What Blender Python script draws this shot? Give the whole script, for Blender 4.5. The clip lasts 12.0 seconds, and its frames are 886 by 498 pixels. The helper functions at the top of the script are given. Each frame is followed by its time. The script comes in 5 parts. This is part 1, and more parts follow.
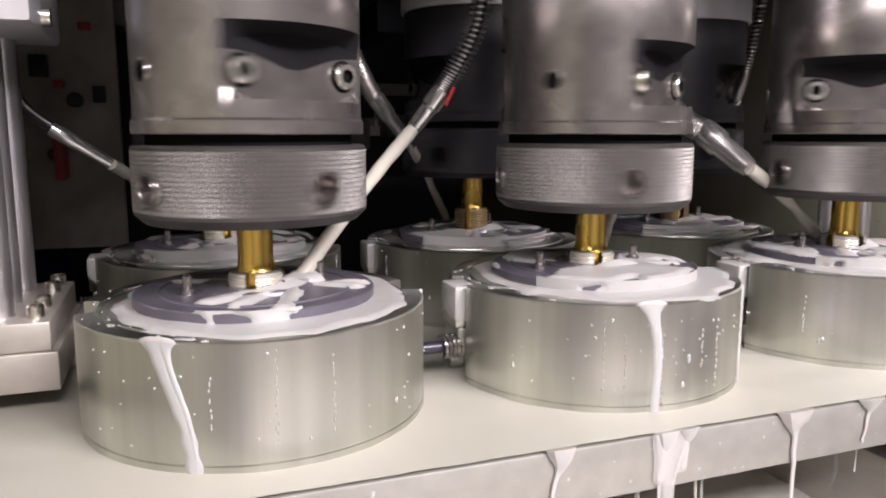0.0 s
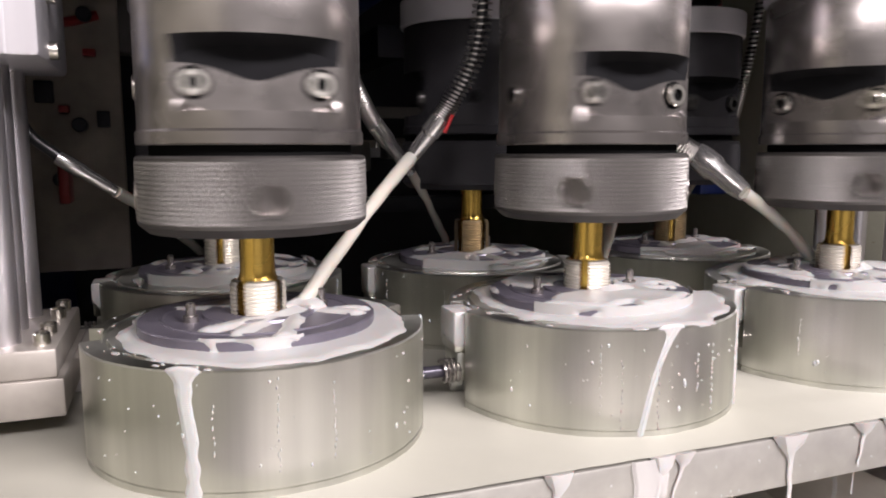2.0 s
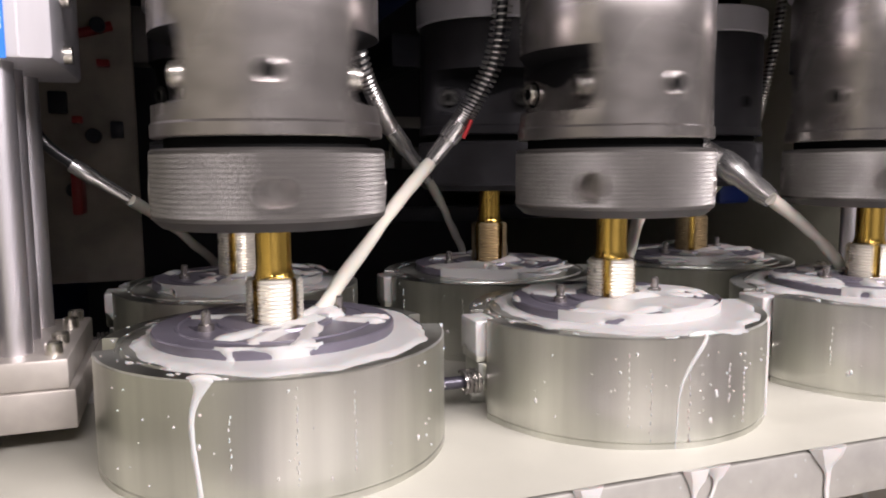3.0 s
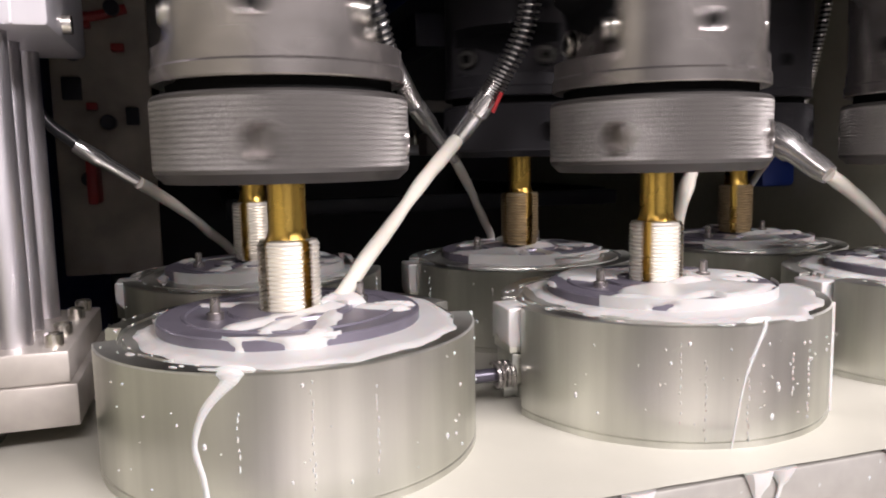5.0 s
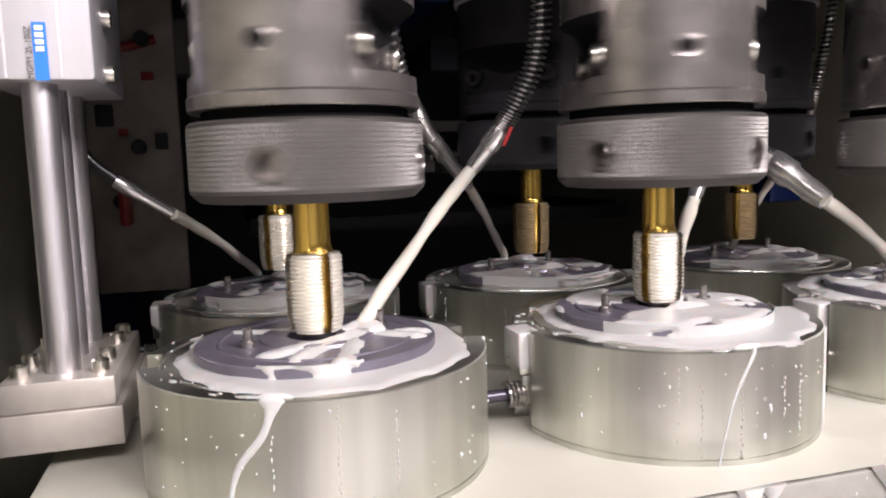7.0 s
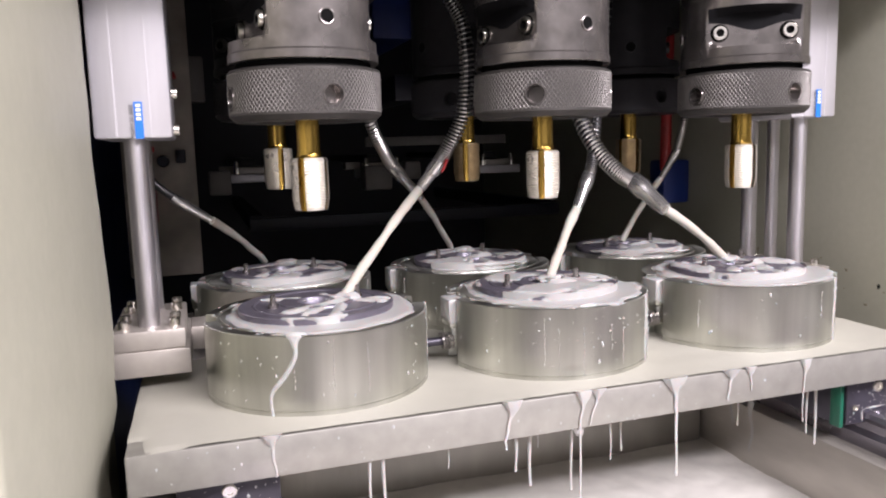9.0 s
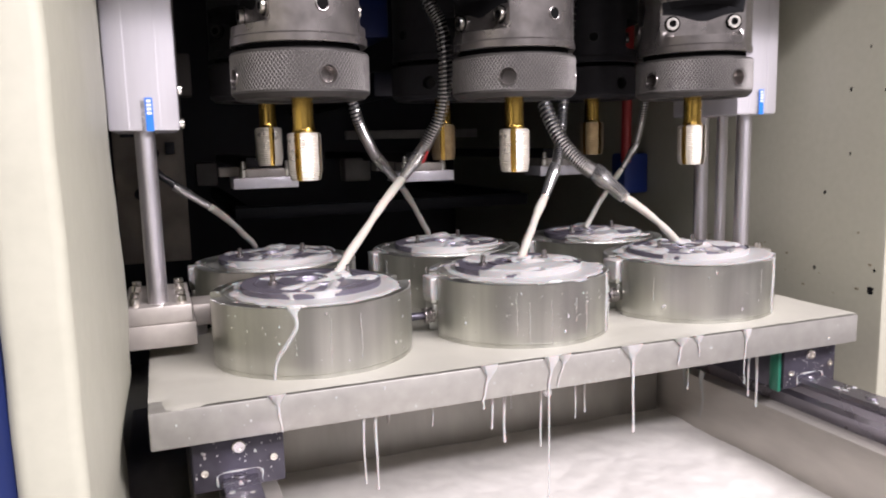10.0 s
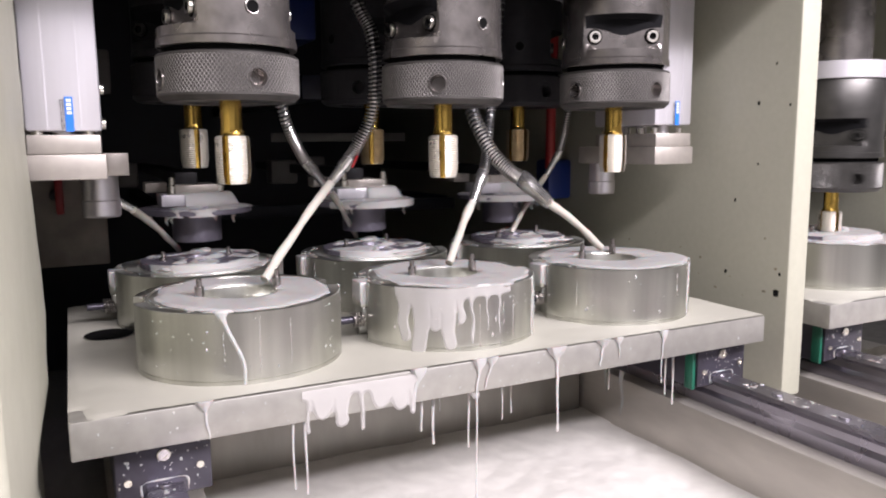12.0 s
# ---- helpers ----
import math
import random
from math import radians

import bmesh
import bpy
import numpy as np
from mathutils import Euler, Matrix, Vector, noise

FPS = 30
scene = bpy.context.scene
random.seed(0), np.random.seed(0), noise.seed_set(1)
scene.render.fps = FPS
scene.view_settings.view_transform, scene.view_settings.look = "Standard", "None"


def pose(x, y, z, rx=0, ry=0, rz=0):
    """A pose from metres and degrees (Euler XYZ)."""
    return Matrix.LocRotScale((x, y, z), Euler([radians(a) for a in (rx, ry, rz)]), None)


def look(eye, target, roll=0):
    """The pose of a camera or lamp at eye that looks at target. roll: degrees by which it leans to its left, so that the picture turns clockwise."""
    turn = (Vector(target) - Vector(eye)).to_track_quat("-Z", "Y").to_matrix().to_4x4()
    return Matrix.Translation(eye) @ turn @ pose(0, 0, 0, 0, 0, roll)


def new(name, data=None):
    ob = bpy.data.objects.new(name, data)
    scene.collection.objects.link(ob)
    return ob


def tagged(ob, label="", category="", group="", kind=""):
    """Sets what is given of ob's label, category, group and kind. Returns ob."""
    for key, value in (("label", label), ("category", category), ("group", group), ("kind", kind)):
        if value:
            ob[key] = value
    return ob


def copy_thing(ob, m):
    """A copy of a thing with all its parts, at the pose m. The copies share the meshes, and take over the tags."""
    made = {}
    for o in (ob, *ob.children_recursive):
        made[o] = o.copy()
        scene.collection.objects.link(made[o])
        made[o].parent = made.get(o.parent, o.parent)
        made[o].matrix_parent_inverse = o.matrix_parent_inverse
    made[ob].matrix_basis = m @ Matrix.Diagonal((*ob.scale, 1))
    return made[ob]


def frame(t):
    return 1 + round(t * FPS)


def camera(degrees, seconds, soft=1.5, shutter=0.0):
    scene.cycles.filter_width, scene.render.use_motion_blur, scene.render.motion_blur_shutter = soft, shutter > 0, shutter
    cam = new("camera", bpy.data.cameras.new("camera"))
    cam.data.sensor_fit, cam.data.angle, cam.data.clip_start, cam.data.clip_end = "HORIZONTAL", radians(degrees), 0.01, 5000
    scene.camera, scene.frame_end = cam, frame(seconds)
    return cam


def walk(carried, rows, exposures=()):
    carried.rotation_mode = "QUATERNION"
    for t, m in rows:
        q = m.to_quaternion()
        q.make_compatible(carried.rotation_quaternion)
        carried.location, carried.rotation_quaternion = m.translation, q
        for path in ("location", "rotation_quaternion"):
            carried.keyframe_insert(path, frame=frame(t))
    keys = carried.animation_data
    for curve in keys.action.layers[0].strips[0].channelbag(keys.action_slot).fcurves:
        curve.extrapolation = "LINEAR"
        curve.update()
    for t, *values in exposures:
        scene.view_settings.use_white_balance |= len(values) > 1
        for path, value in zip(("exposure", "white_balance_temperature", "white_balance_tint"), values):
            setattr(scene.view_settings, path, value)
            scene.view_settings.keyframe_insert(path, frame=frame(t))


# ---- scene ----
cam = camera(61.36, 12.0, soft=2.0, shutter=0.36)
# seconds, eye x y z, turn rx ry rz
PATH = [
    (0, 0.0797, -0.2337, 1.1180, 81.17, -0.02, -20.23),
    (0.5, 0.0794, -0.2353, 1.1202, 81.25, -0.30, -20.45),
    (1, 0.0792, -0.2385, 1.1233, 81.38, -0.04, -20.41),
    (1.5, 0.0787, -0.2379, 1.1229, 81.82, 0.28, -20.37),
    (2, 0.0789, -0.2389, 1.1234, 82.42, 0.19, -20.16),
    (2.5, 0.0790, -0.2314, 1.1182, 83.03, 0.30, -19.97),
    (3, 0.0772, -0.2290, 1.1188, 83.53, 0.46, -19.43),
    (5, 0.0845, -0.2029, 1.1102, 83.13, 1.16, -17.56),
    (5.5, 0.0831, -0.2064, 1.1117, 83.22, 1.54, -17.21),
    (6, 0.0838, -0.2102, 1.1133, 83.16, 1.64, -16.46),
    (6.5, 0.0829, -0.2164, 1.1166, 83.40, 1.68, -16.07),
    (7, 0.0798, -0.2240, 1.1245, 83.42, 1.67, -16.27),
    (7.2, 0.0781, -0.2246, 1.1242, 84.12, 1.67, -16.64),
    (8.8, 0.0502, -0.3787, 1.1505, 83.05, 2.05, -18.22),
    (9, 0.0445, -0.3931, 1.1499, 82.36, 1.65, -18.26),
    (9.5, 0.0267, -0.4218, 1.1455, 82.13, 1.54, -19.14),
    (10, 0.0162, -0.4417, 1.1493, 81.84, 1.45, -20.80),
    (10.5, 0.0108, -0.4563, 1.1549, 81.54, 1.20, -23.21),
    (11, 0.0083, -0.4493, 1.1514, 82.16, 0.86, -25.15),
    (11.5, 0.0092, -0.4457, 1.1506, 82.05, 0.61, -25.95),
    (12, 0.0108, -0.4460, 1.1518, 81.93, 0.50, -26.47),
]
walk(cam, [(t, pose(x, y, z, rx, ry, rz)) for t, x, y, z, rx, ry, rz in PATH], exposures=((0.0, 0.25, 6500, 10), (3.0, 0.33, 6500, 10), (5.0, 0.41, 6500, 10), (7.2, 0.44, 6500, 10), (9.2, 0.25, 6330, 11.5), (12.0, 0.24, 6280, 11.5)))

# ---- light: unseen area lamps added in front of the machine ----
world = bpy.data.worlds.new("world")
scene.world = world
world.use_nodes = True
world.node_tree.nodes["Background"].inputs["Color"].default_value = (0.8, 0.87, 1.0, 1)
world.node_tree.nodes["Background"].inputs["Strength"].default_value = 0.02


def area_lamp(eye, target, w, h, watts, colour=(1.0, 0.918, 0.955)):
    data = bpy.data.lights.new("tube_lamp", "AREA")
    data.shape, data.size, data.size_y, data.energy, data.color = "RECTANGLE", w, h, watts, colour
    ob = new("tube_lamp", data)
    ob.matrix_world = look(eye, target)
    return tagged(ob, "unseen white area lamp added to the workshop", "lamp", kind="structure")


# key, placed from the shadow left of the first fixture
area_lamp((0.95, -1.05, 1.98), (0.25, 0.05, 1.05), 0.7, 0.2, 31)
# fill, added to lift the left-hand parts
area_lamp((0.18, -1.8, 2.35), (0.2, 0.05, 1.05), 1.6, 0.25, 25)
# added to light the room that the metal reflects
area_lamp((0.0, -3.0, 3.1), (0.0, -3.4, 0.0), 4.0, 0.4, 200)

# ---- materials ----


def material(name, colour, rough=0.5, metal=0.0, grain=0.0, scale=40.0, stretch=(1, 1, 1), bump=0.0, stain=0.0,
             stain_colour=(0.1, 0.09, 0.08), spec=0.5, glow=None, coat=0.0, sub=0.0, vary=0.0, turned=0.0):
    m = bpy.data.materials.new(name)
    m.use_nodes = True
    nt = m.node_tree
    b = nt.nodes["Principled BSDF"]
    b.inputs["Roughness"].default_value, b.inputs["Metallic"].default_value = rough, metal
    b.inputs["Specular IOR Level"].default_value, b.inputs["Coat Weight"].default_value = spec, coat
    b.inputs["Base Color"].default_value = (*colour, 1)
    if sub:
        b.inputs["Subsurface Weight"].default_value, b.inputs["Subsurface Scale"].default_value = sub, 0.004
    if turned:
        tg = nt.nodes.new("ShaderNodeTangent")
        tg.direction_type, tg.axis = "RADIAL", "Z"
        nt.links.new(tg.outputs["Tangent"], b.inputs["Tangent"])
        b.inputs["Anisotropic"].default_value = turned
    if glow:
        b.inputs["Emission Color"].default_value, b.inputs["Emission Strength"].default_value = (*glow[0], 1), glow[1]
    co = nt.nodes.new("ShaderNodeTexCoord")
    mp = nt.nodes.new("ShaderNodeMapping")
    mp.inputs["Scale"].default_value = stretch
    nt.links.new(co.outputs["Object"], mp.inputs["Vector"])
    fine = nt.nodes.new("ShaderNodeTexNoise")
    fine.inputs["Scale"].default_value, fine.inputs["Detail"].default_value = scale, 6
    nt.links.new(mp.outputs["Vector"], fine.inputs["Vector"])
    broad = nt.nodes.new("ShaderNodeTexNoise")
    broad.inputs["Scale"].default_value, broad.inputs["Detail"].default_value = scale * 0.15 + 4, 4
    nt.links.new(co.outputs["Object"], broad.inputs["Vector"])
    if grain or stain or vary:
        ramp = nt.nodes.new("ShaderNodeMapRange")
        ramp.inputs[1].default_value, ramp.inputs[2].default_value = 0.3, 0.7
        ramp.inputs[3].default_value, ramp.inputs[4].default_value = 1 - grain, 1 + grain
        nt.links.new(fine.outputs["Fac"], ramp.inputs[0])
        mul = nt.nodes.new("ShaderNodeMix")
        mul.data_type, mul.blend_type = "RGBA", "MULTIPLY"
        mul.inputs[0].default_value = 1
        mul.inputs[6].default_value = (*colour, 1)
        nt.links.new(ramp.outputs[0], mul.inputs[7])
        st = nt.nodes.new("ShaderNodeMapRange")
        st.inputs[1].default_value, st.inputs[2].default_value = 0.48, 0.75
        st.inputs[3].default_value, st.inputs[4].default_value = 0, stain
        nt.links.new(broad.outputs["Fac"], st.inputs[0])
        mix = nt.nodes.new("ShaderNodeMix")
        mix.data_type = "RGBA"
        mix.inputs[7].default_value = (*stain_colour, 1)
        nt.links.new(st.outputs[0], mix.inputs[0])
        nt.links.new(mul.outputs[2], mix.inputs[6])
        nt.links.new(mix.outputs[2], b.inputs["Base Color"])
        rr = nt.nodes.new("ShaderNodeMapRange")
        rr.inputs[3].default_value, rr.inputs[4].default_value = max(0.03, rough - 0.12), min(1, rough + 0.12)
        nt.links.new(broad.outputs["Fac"], rr.inputs[0])
        nt.links.new(rr.outputs[0], b.inputs["Roughness"])
    if bump:
        bp = nt.nodes.new("ShaderNodeBump")
        bp.inputs["Strength"].default_value, bp.inputs["Distance"].default_value = bump, 0.0006
        nt.links.new(fine.outputs["Fac"], bp.inputs["Height"])
        nt.links.new(bp.outputs["Normal"], b.inputs["Normal"])
    return m


# upright streaks put reflected bands and wet runs into the colour
STEEL = material("turned_steel", (0.578, 0.578, 0.530), 0.32, 1.0, 0.26, 42, (1, 1, 0.05), 0.02, 0.45, (0.45, 0.455, 0.415), turned=0.75)
SLAB = material("ground_steel", (0.355, 0.344, 0.315), 0.45, 0.6, 0.09, 90, (1, 1, 1), 0.08, 0.22, (0.26, 0.248, 0.235))
GUN = material("blackened_steel", (0.292, 0.270, 0.258), 0.28, 0.9, 0.20, 90, (1, 1, 1), 0.05, 0.6, (0.10, 0.088, 0.082), turned=0.6)
# collar base kept dark so that the knurl's grooves look shaded
COLLAR = material("dark_collar_steel", (0.075, 0.070, 0.066), 0.48, 0.7, 0.16, 120, (1, 1, 1), 0.05, 0.5, (0.085, 0.078, 0.075), turned=0.3)
SUMP = material("wet_dark_sump_steel", (0.31, 0.294, 0.262), 0.4, 0.4, 0.14, 40, (1, 1, 0.3), 0.1, 0.5, (0.12, 0.112, 0.1))
# lighter than the collar: glints on the ridges put into the colour
KNURL = material("knurl_glint_steel", (0.20, 0.19, 0.181), 0.42, 0.8, 0.2, 300, stain=0.5, stain_colour=(0.15, 0.142, 0.136))
# near-black steel: the back row's shade is put into its colour
GUN_DARK = material("shade_dark_steel", (0.026, 0.025, 0.028), 0.45, 0.25, 0.16, 120, (1, 1, 1), 0.08, 0.2, (0.015, 0.014, 0.014), spec=0.25)
# black for paint chips and for the shadow painted under each ledge
SHADE_AND_CHIP = material("black_shade_and_chip", (0.010, 0.010, 0.011), 0.8, 0.0, 0.2, 80, bump=0.1, stain=0.2, stain_colour=(0.02, 0.018, 0.017), spec=0.05)
# black of small parts, also the unlit depth painted on the back
BLACK = material("black_paint_and_shade", (0.008, 0.009, 0.020), 0.5, 0.0, 0.2, 30, bump=0.1, stain=0.3, stain_colour=(0.03, 0.03, 0.035))
GOLD = material("titanium_nitride_gold", (0.70, 0.46, 0.11), 0.24, 1.0, 0.08, 200, (1, 1, 8), 0.04, 0.15, (0.45, 0.28, 0.06))
# brown copy of the thread steel, standing for the back row's shade
BROWN_LAND = material("shade_browned_thread", (0.42, 0.33, 0.20), 0.38, 0.8, 0.15, 200, stain=0.5, stain_colour=(0.16, 0.11, 0.06))
NEXT_STEEL = material("darker_grey_steel", (0.085, 0.082, 0.078), 0.36, 0.8, 0.16, 120, (1, 1, 1), 0.06, 0.4, (0.04, 0.038, 0.036), turned=0.4)
PANEL = material("dim_stained_panel", (0.42, 0.375, 0.32), 0.6, 0.0, 0.25, 30, stain=0.85, stain_colour=(0.07, 0.06, 0.055))
LAND = material("ground_thread_steel", (0.80, 0.76, 0.68), 0.3, 0.7, 0.05, 200)
MILK = material("milky_coolant", (0.410, 0.402, 0.392), 0.32, 0.0, 0.03, 60, bump=0.15, stain=0.15, stain_colour=(0.375, 0.362, 0.34), sub=0.15)
FILM = material("coolant_film", (0.392, 0.381, 0.328), 0.5, 0.0, 0.03, 40, bump=0.08, stain=0.25, stain_colour=(0.345, 0.334, 0.30))
FOAM = material("coolant_foam", (0.62, 0.60, 0.56), 0.42, 0.0, 0.06, 70, bump=0.3, stain=0.35, stain_colour=(0.53, 0.51, 0.465))
THIN = material("thin_coolant_sheet", (0.62, 0.60, 0.585), 0.2, 0.0, 0.03, 60, bump=0.2, stain=0.2, stain_colour=(0.55, 0.53, 0.52))
THIN.node_tree.nodes["Principled BSDF"].inputs["Alpha"].default_value = 0.5
JET = material("coolant_jet_cream", (0.46, 0.438, 0.385), 0.2, 0.0, 0.04, 50, bump=0.12, stain=0.3, stain_colour=(0.54, 0.505, 0.43), sub=0.15)
DISC = material("grey_anodised_plate", (0.155, 0.143, 0.176), 0.36, 0.5, 0.1, 100, bump=0.05, stain=0.3, stain_colour=(0.13, 0.125, 0.15))
CREAM = material("cream_machine_paint", (0.395, 0.390, 0.312), 0.5, 0.0, 0.03, 160, bump=0.12, stain=0.15, stain_colour=(0.39, 0.375, 0.31))
ALU = material("anodised_aluminium", (0.60, 0.585, 0.615), 0.42, 0.5, 0.04, 120, (1, 1, 0.1), 0.03, 0.1, (0.56, 0.55, 0.58))
CHROME = material("chromed_rod", (0.64, 0.615, 0.64), 0.36, 0.95, 0.05, 80, (1, 1, 0.1), 0.02, 0.1, (0.5, 0.49, 0.47))
BLOCKS = material("milled_steel_block", (0.41, 0.378, 0.342), 0.45, 0.5, 0.08, 90, bump=0.08, stain=0.3, stain_colour=(0.3, 0.27, 0.24))
SCREW = material("bright_screw_steel", (0.75, 0.72, 0.66), 0.25, 1.0, 0.06, 200)
PLASTIC = material("black_hose", (0.02, 0.02, 0.022), 0.3, 0.0, 0.1, 100)
COIL = material("spring_wire", (0.62, 0.60, 0.58), 0.28, 1.0)
NOZZLE = material("wet_nozzle_metal", (0.55, 0.54, 0.53), 0.2, 0.9, 0.1, 60)
RED = material("red_plastic", (0.34, 0.02, 0.022), 0.4)
BLUE = material("blue_label", (0.02, 0.17, 0.65), 0.4)
NAVY = material("navy_blue_paint", (0.012, 0.03, 0.16), 0.4, 0.0, 0.06, 60, stain=0.2)
# pale boxes and strip are greyed to stand for the dim back
GREYP = material("shade_greyed_paint", (0.15, 0.14, 0.13), 0.5, 0.0, 0.2, 40, stain=0.6, stain_colour=(0.03, 0.028, 0.028))
WHITE = material("white_plastic", (0.72, 0.72, 0.74), 0.45, 0.0, 0.05, 60)
GREEN = material("green_end_seal", (0.01, 0.10, 0.06), 0.4)
PURPLE = material("bearing_block_steel", (0.05, 0.046, 0.06), 0.35, 0.5, 0.12, 100, bump=0.06, stain=0.5, stain_colour=(0.07, 0.065, 0.09))
RAIL = material("ground_rail_steel", (0.31, 0.292, 0.335), 0.28, 0.9, 0.1, 100, (1, 0.1, 1), 0.05, 0.3, (0.25, 0.24, 0.24))
BEAM = material("wet_beam_steel", (0.50, 0.47, 0.425), 0.40, 0.5, 0.12, 50, (1, 0.3, 1), 0.1, 0.5, (0.48, 0.455, 0.42))
CONCRETE = material("workshop_concrete", (0.25, 0.24, 0.22), 0.7, 0.0, 0.1, 20, bump=0.2, stain=0.4)
ROOM = material("workshop_wall_paint", (0.55, 0.56, 0.55), 0.7, 0.0, 0.05, 8, stain=0.2, stain_colour=(0.4, 0.4, 0.38))
GLOWRED = material("red_indicator", (0.8, 0.02, 0.02), 0.4, glow=((1.0, 0.03, 0.02), 6.0))
# black that stands for the dark inside holes, sockets and gaps
HOLE_SHADE = material("painted_hole_shade", (0.008, 0.008, 0.008), 0.95, spec=0.0)
GRIME = material("brown_grime", (0.22, 0.19, 0.13), 0.7, 0.0, 0.3, 200)
INK = material("black_print", (0.03, 0.03, 0.03), 0.5)

# ---- mesh helpers ----


def mesh_from(name, bm, mat, smooth=True):
    me = bpy.data.meshes.new(name)
    bm.normal_update()
    bm.to_mesh(me)
    bm.free()
    me.materials.append(mat)
    if smooth:
        me.polygons.foreach_set("use_smooth", [True] * len(me.polygons))
        me.set_sharp_from_angle(angle=radians(35))
    return me


def part(name, bm, mat, parent, label="", smooth=True):
    ob = new(name, mesh_from(name, bm, mat, smooth))
    ob.parent = parent
    if label:
        tagged(ob, label)
    return ob


def thing(name, bm, mat, label, category, group="", kind="", at=None, smooth=True):
    ob = new(name, mesh_from(name, bm, mat, smooth))
    if at is not None:
        ob.matrix_world = at
    return tagged(ob, label, category, group, kind)


def empty(name, label, category, group="", at=None, kind=""):
    ob = new(name)
    ob.empty_display_size = 0.01
    if at is not None:
        ob.matrix_world = at
    return tagged(ob, label, category, group, kind)


def box(bm, x0, x1, y0, y1, z0, z1, bevel=0.0):
    made = bmesh.ops.create_cube(bm, size=1, matrix=Matrix.Translation(((x0 + x1) / 2, (y0 + y1) / 2, (z0 + z1) / 2)) @ Matrix.Diagonal((x1 - x0, y1 - y0, z1 - z0, 1)))
    if bevel:
        edges = list({e for v in made["verts"] for e in v.link_edges})
        bmesh.ops.bevel(bm, geom=edges, offset=bevel, segments=2, affect="EDGES", profile=0.5)
    return bm


def lathe(bm, profile, segs=64, at=(0, 0, 0), a0=0.0, a1=360.0, m=None):
    """Revolve (radius, height) points round z."""
    full = abs(a1 - a0) > 359.9
    n = segs if full else segs + 1
    rings = []
    base = m if m is not None else Matrix.Translation(at)
    for r, z in profile:
        if r < 1e-6:
            rings.append([bm.verts.new(base @ Vector((0, 0, z)))])
        else:
            rings.append([bm.verts.new(base @ Vector((r * math.cos(radians(a0 + (a1 - a0) * k / segs)), r * math.sin(radians(a0 + (a1 - a0) * k / segs)), z))) for k in range(n)])
    for A, B in zip(rings, rings[1:]):
        for k in range(segs):
            j = (k + 1) % n if full else k + 1
            if len(A) == 1 and len(B) == 1:
                continue
            if len(A) == 1:
                bm.faces.new((A[0], B[j], B[k]))
            elif len(B) == 1:
                bm.faces.new((A[k], A[j], B[0]))
            else:
                bm.faces.new((A[k], A[j], B[j], B[k]))
    return bm


def rod(bm, a, b, r, segs=20, bevel=0.0):
    a, b = Vector(a), Vector(b)
    m = Matrix.Translation(a) @ (b - a).to_track_quat("Z", "Y").to_matrix().to_4x4()
    h = (b - a).length
    lathe(bm, [(0, 0), (r - bevel, 0), (r, bevel), (r, h - bevel), (r - bevel, h), (0, h)] if bevel else [(0, 0), (r, 0), (r, h), (0, h)], segs, m=m)
    return bm


def spline(points, n):
    """Points along a Catmull-Rom curve."""
    P = [Vector(q) for q in points]
    P = [2 * P[0] - P[1]] + P + [2 * P[-1] - P[-2]]
    out = []
    for i in range(1, len(P) - 2):
        for k in range(n):
            s = k / n
            a, b, c, d = P[i - 1], P[i], P[i + 1], P[i + 2]
            out.append(0.5 * ((2 * b) + (c - a) * s + (2 * a - 5 * b + 4 * c - d) * s * s + (3 * b - a - 3 * c + d) * s ** 3))
    out.append(P[-2])
    return out


def frames_along(path):
    """A tangent and two normals, carried along the path without twist."""
    out, n = [], None
    for i, q in enumerate(path):
        t = (path[min(i + 1, len(path) - 1)] - path[max(i - 1, 0)]).normalized()
        n = t.orthogonal().normalized() if n is None else (n - t * n.dot(t)).normalized()
        out.append((t, n, t.cross(n)))
    return out


def tube(bm, path, radius, segs=12, cap=True):
    rings = []
    for i, (q, (t, n, b)) in enumerate(zip(path, frames_along(path))):
        r = radius(i / (len(path) - 1)) if callable(radius) else radius
        rings.append([bm.verts.new(q + (n * math.cos(a) + b * math.sin(a)) * r) for a in (2 * math.pi * k / segs for k in range(segs))])
    for A, B in zip(rings, rings[1:]):
        for k in range(segs):
            bm.faces.new((A[k], A[(k + 1) % segs], B[(k + 1) % segs], B[k]))
    if cap:
        bm.faces.new(rings[0][::-1])
        bm.faces.new(rings[-1])
    return bm


def coil(bm, path, radius, wire, turns, per=10):
    L = len(path) - 1
    fr = frames_along(path)
    pts = []
    for k in range(turns * per + 1):
        s = k / (turns * per) * L
        i = min(int(s), L - 1)
        q = path[i].lerp(path[i + 1], s - i)
        t, n, b = fr[i]
        a = 2 * math.pi * k / per
        pts.append(q + (n * math.cos(a) + b * math.sin(a)) * radius)
    return tube(bm, pts, wire, 5)


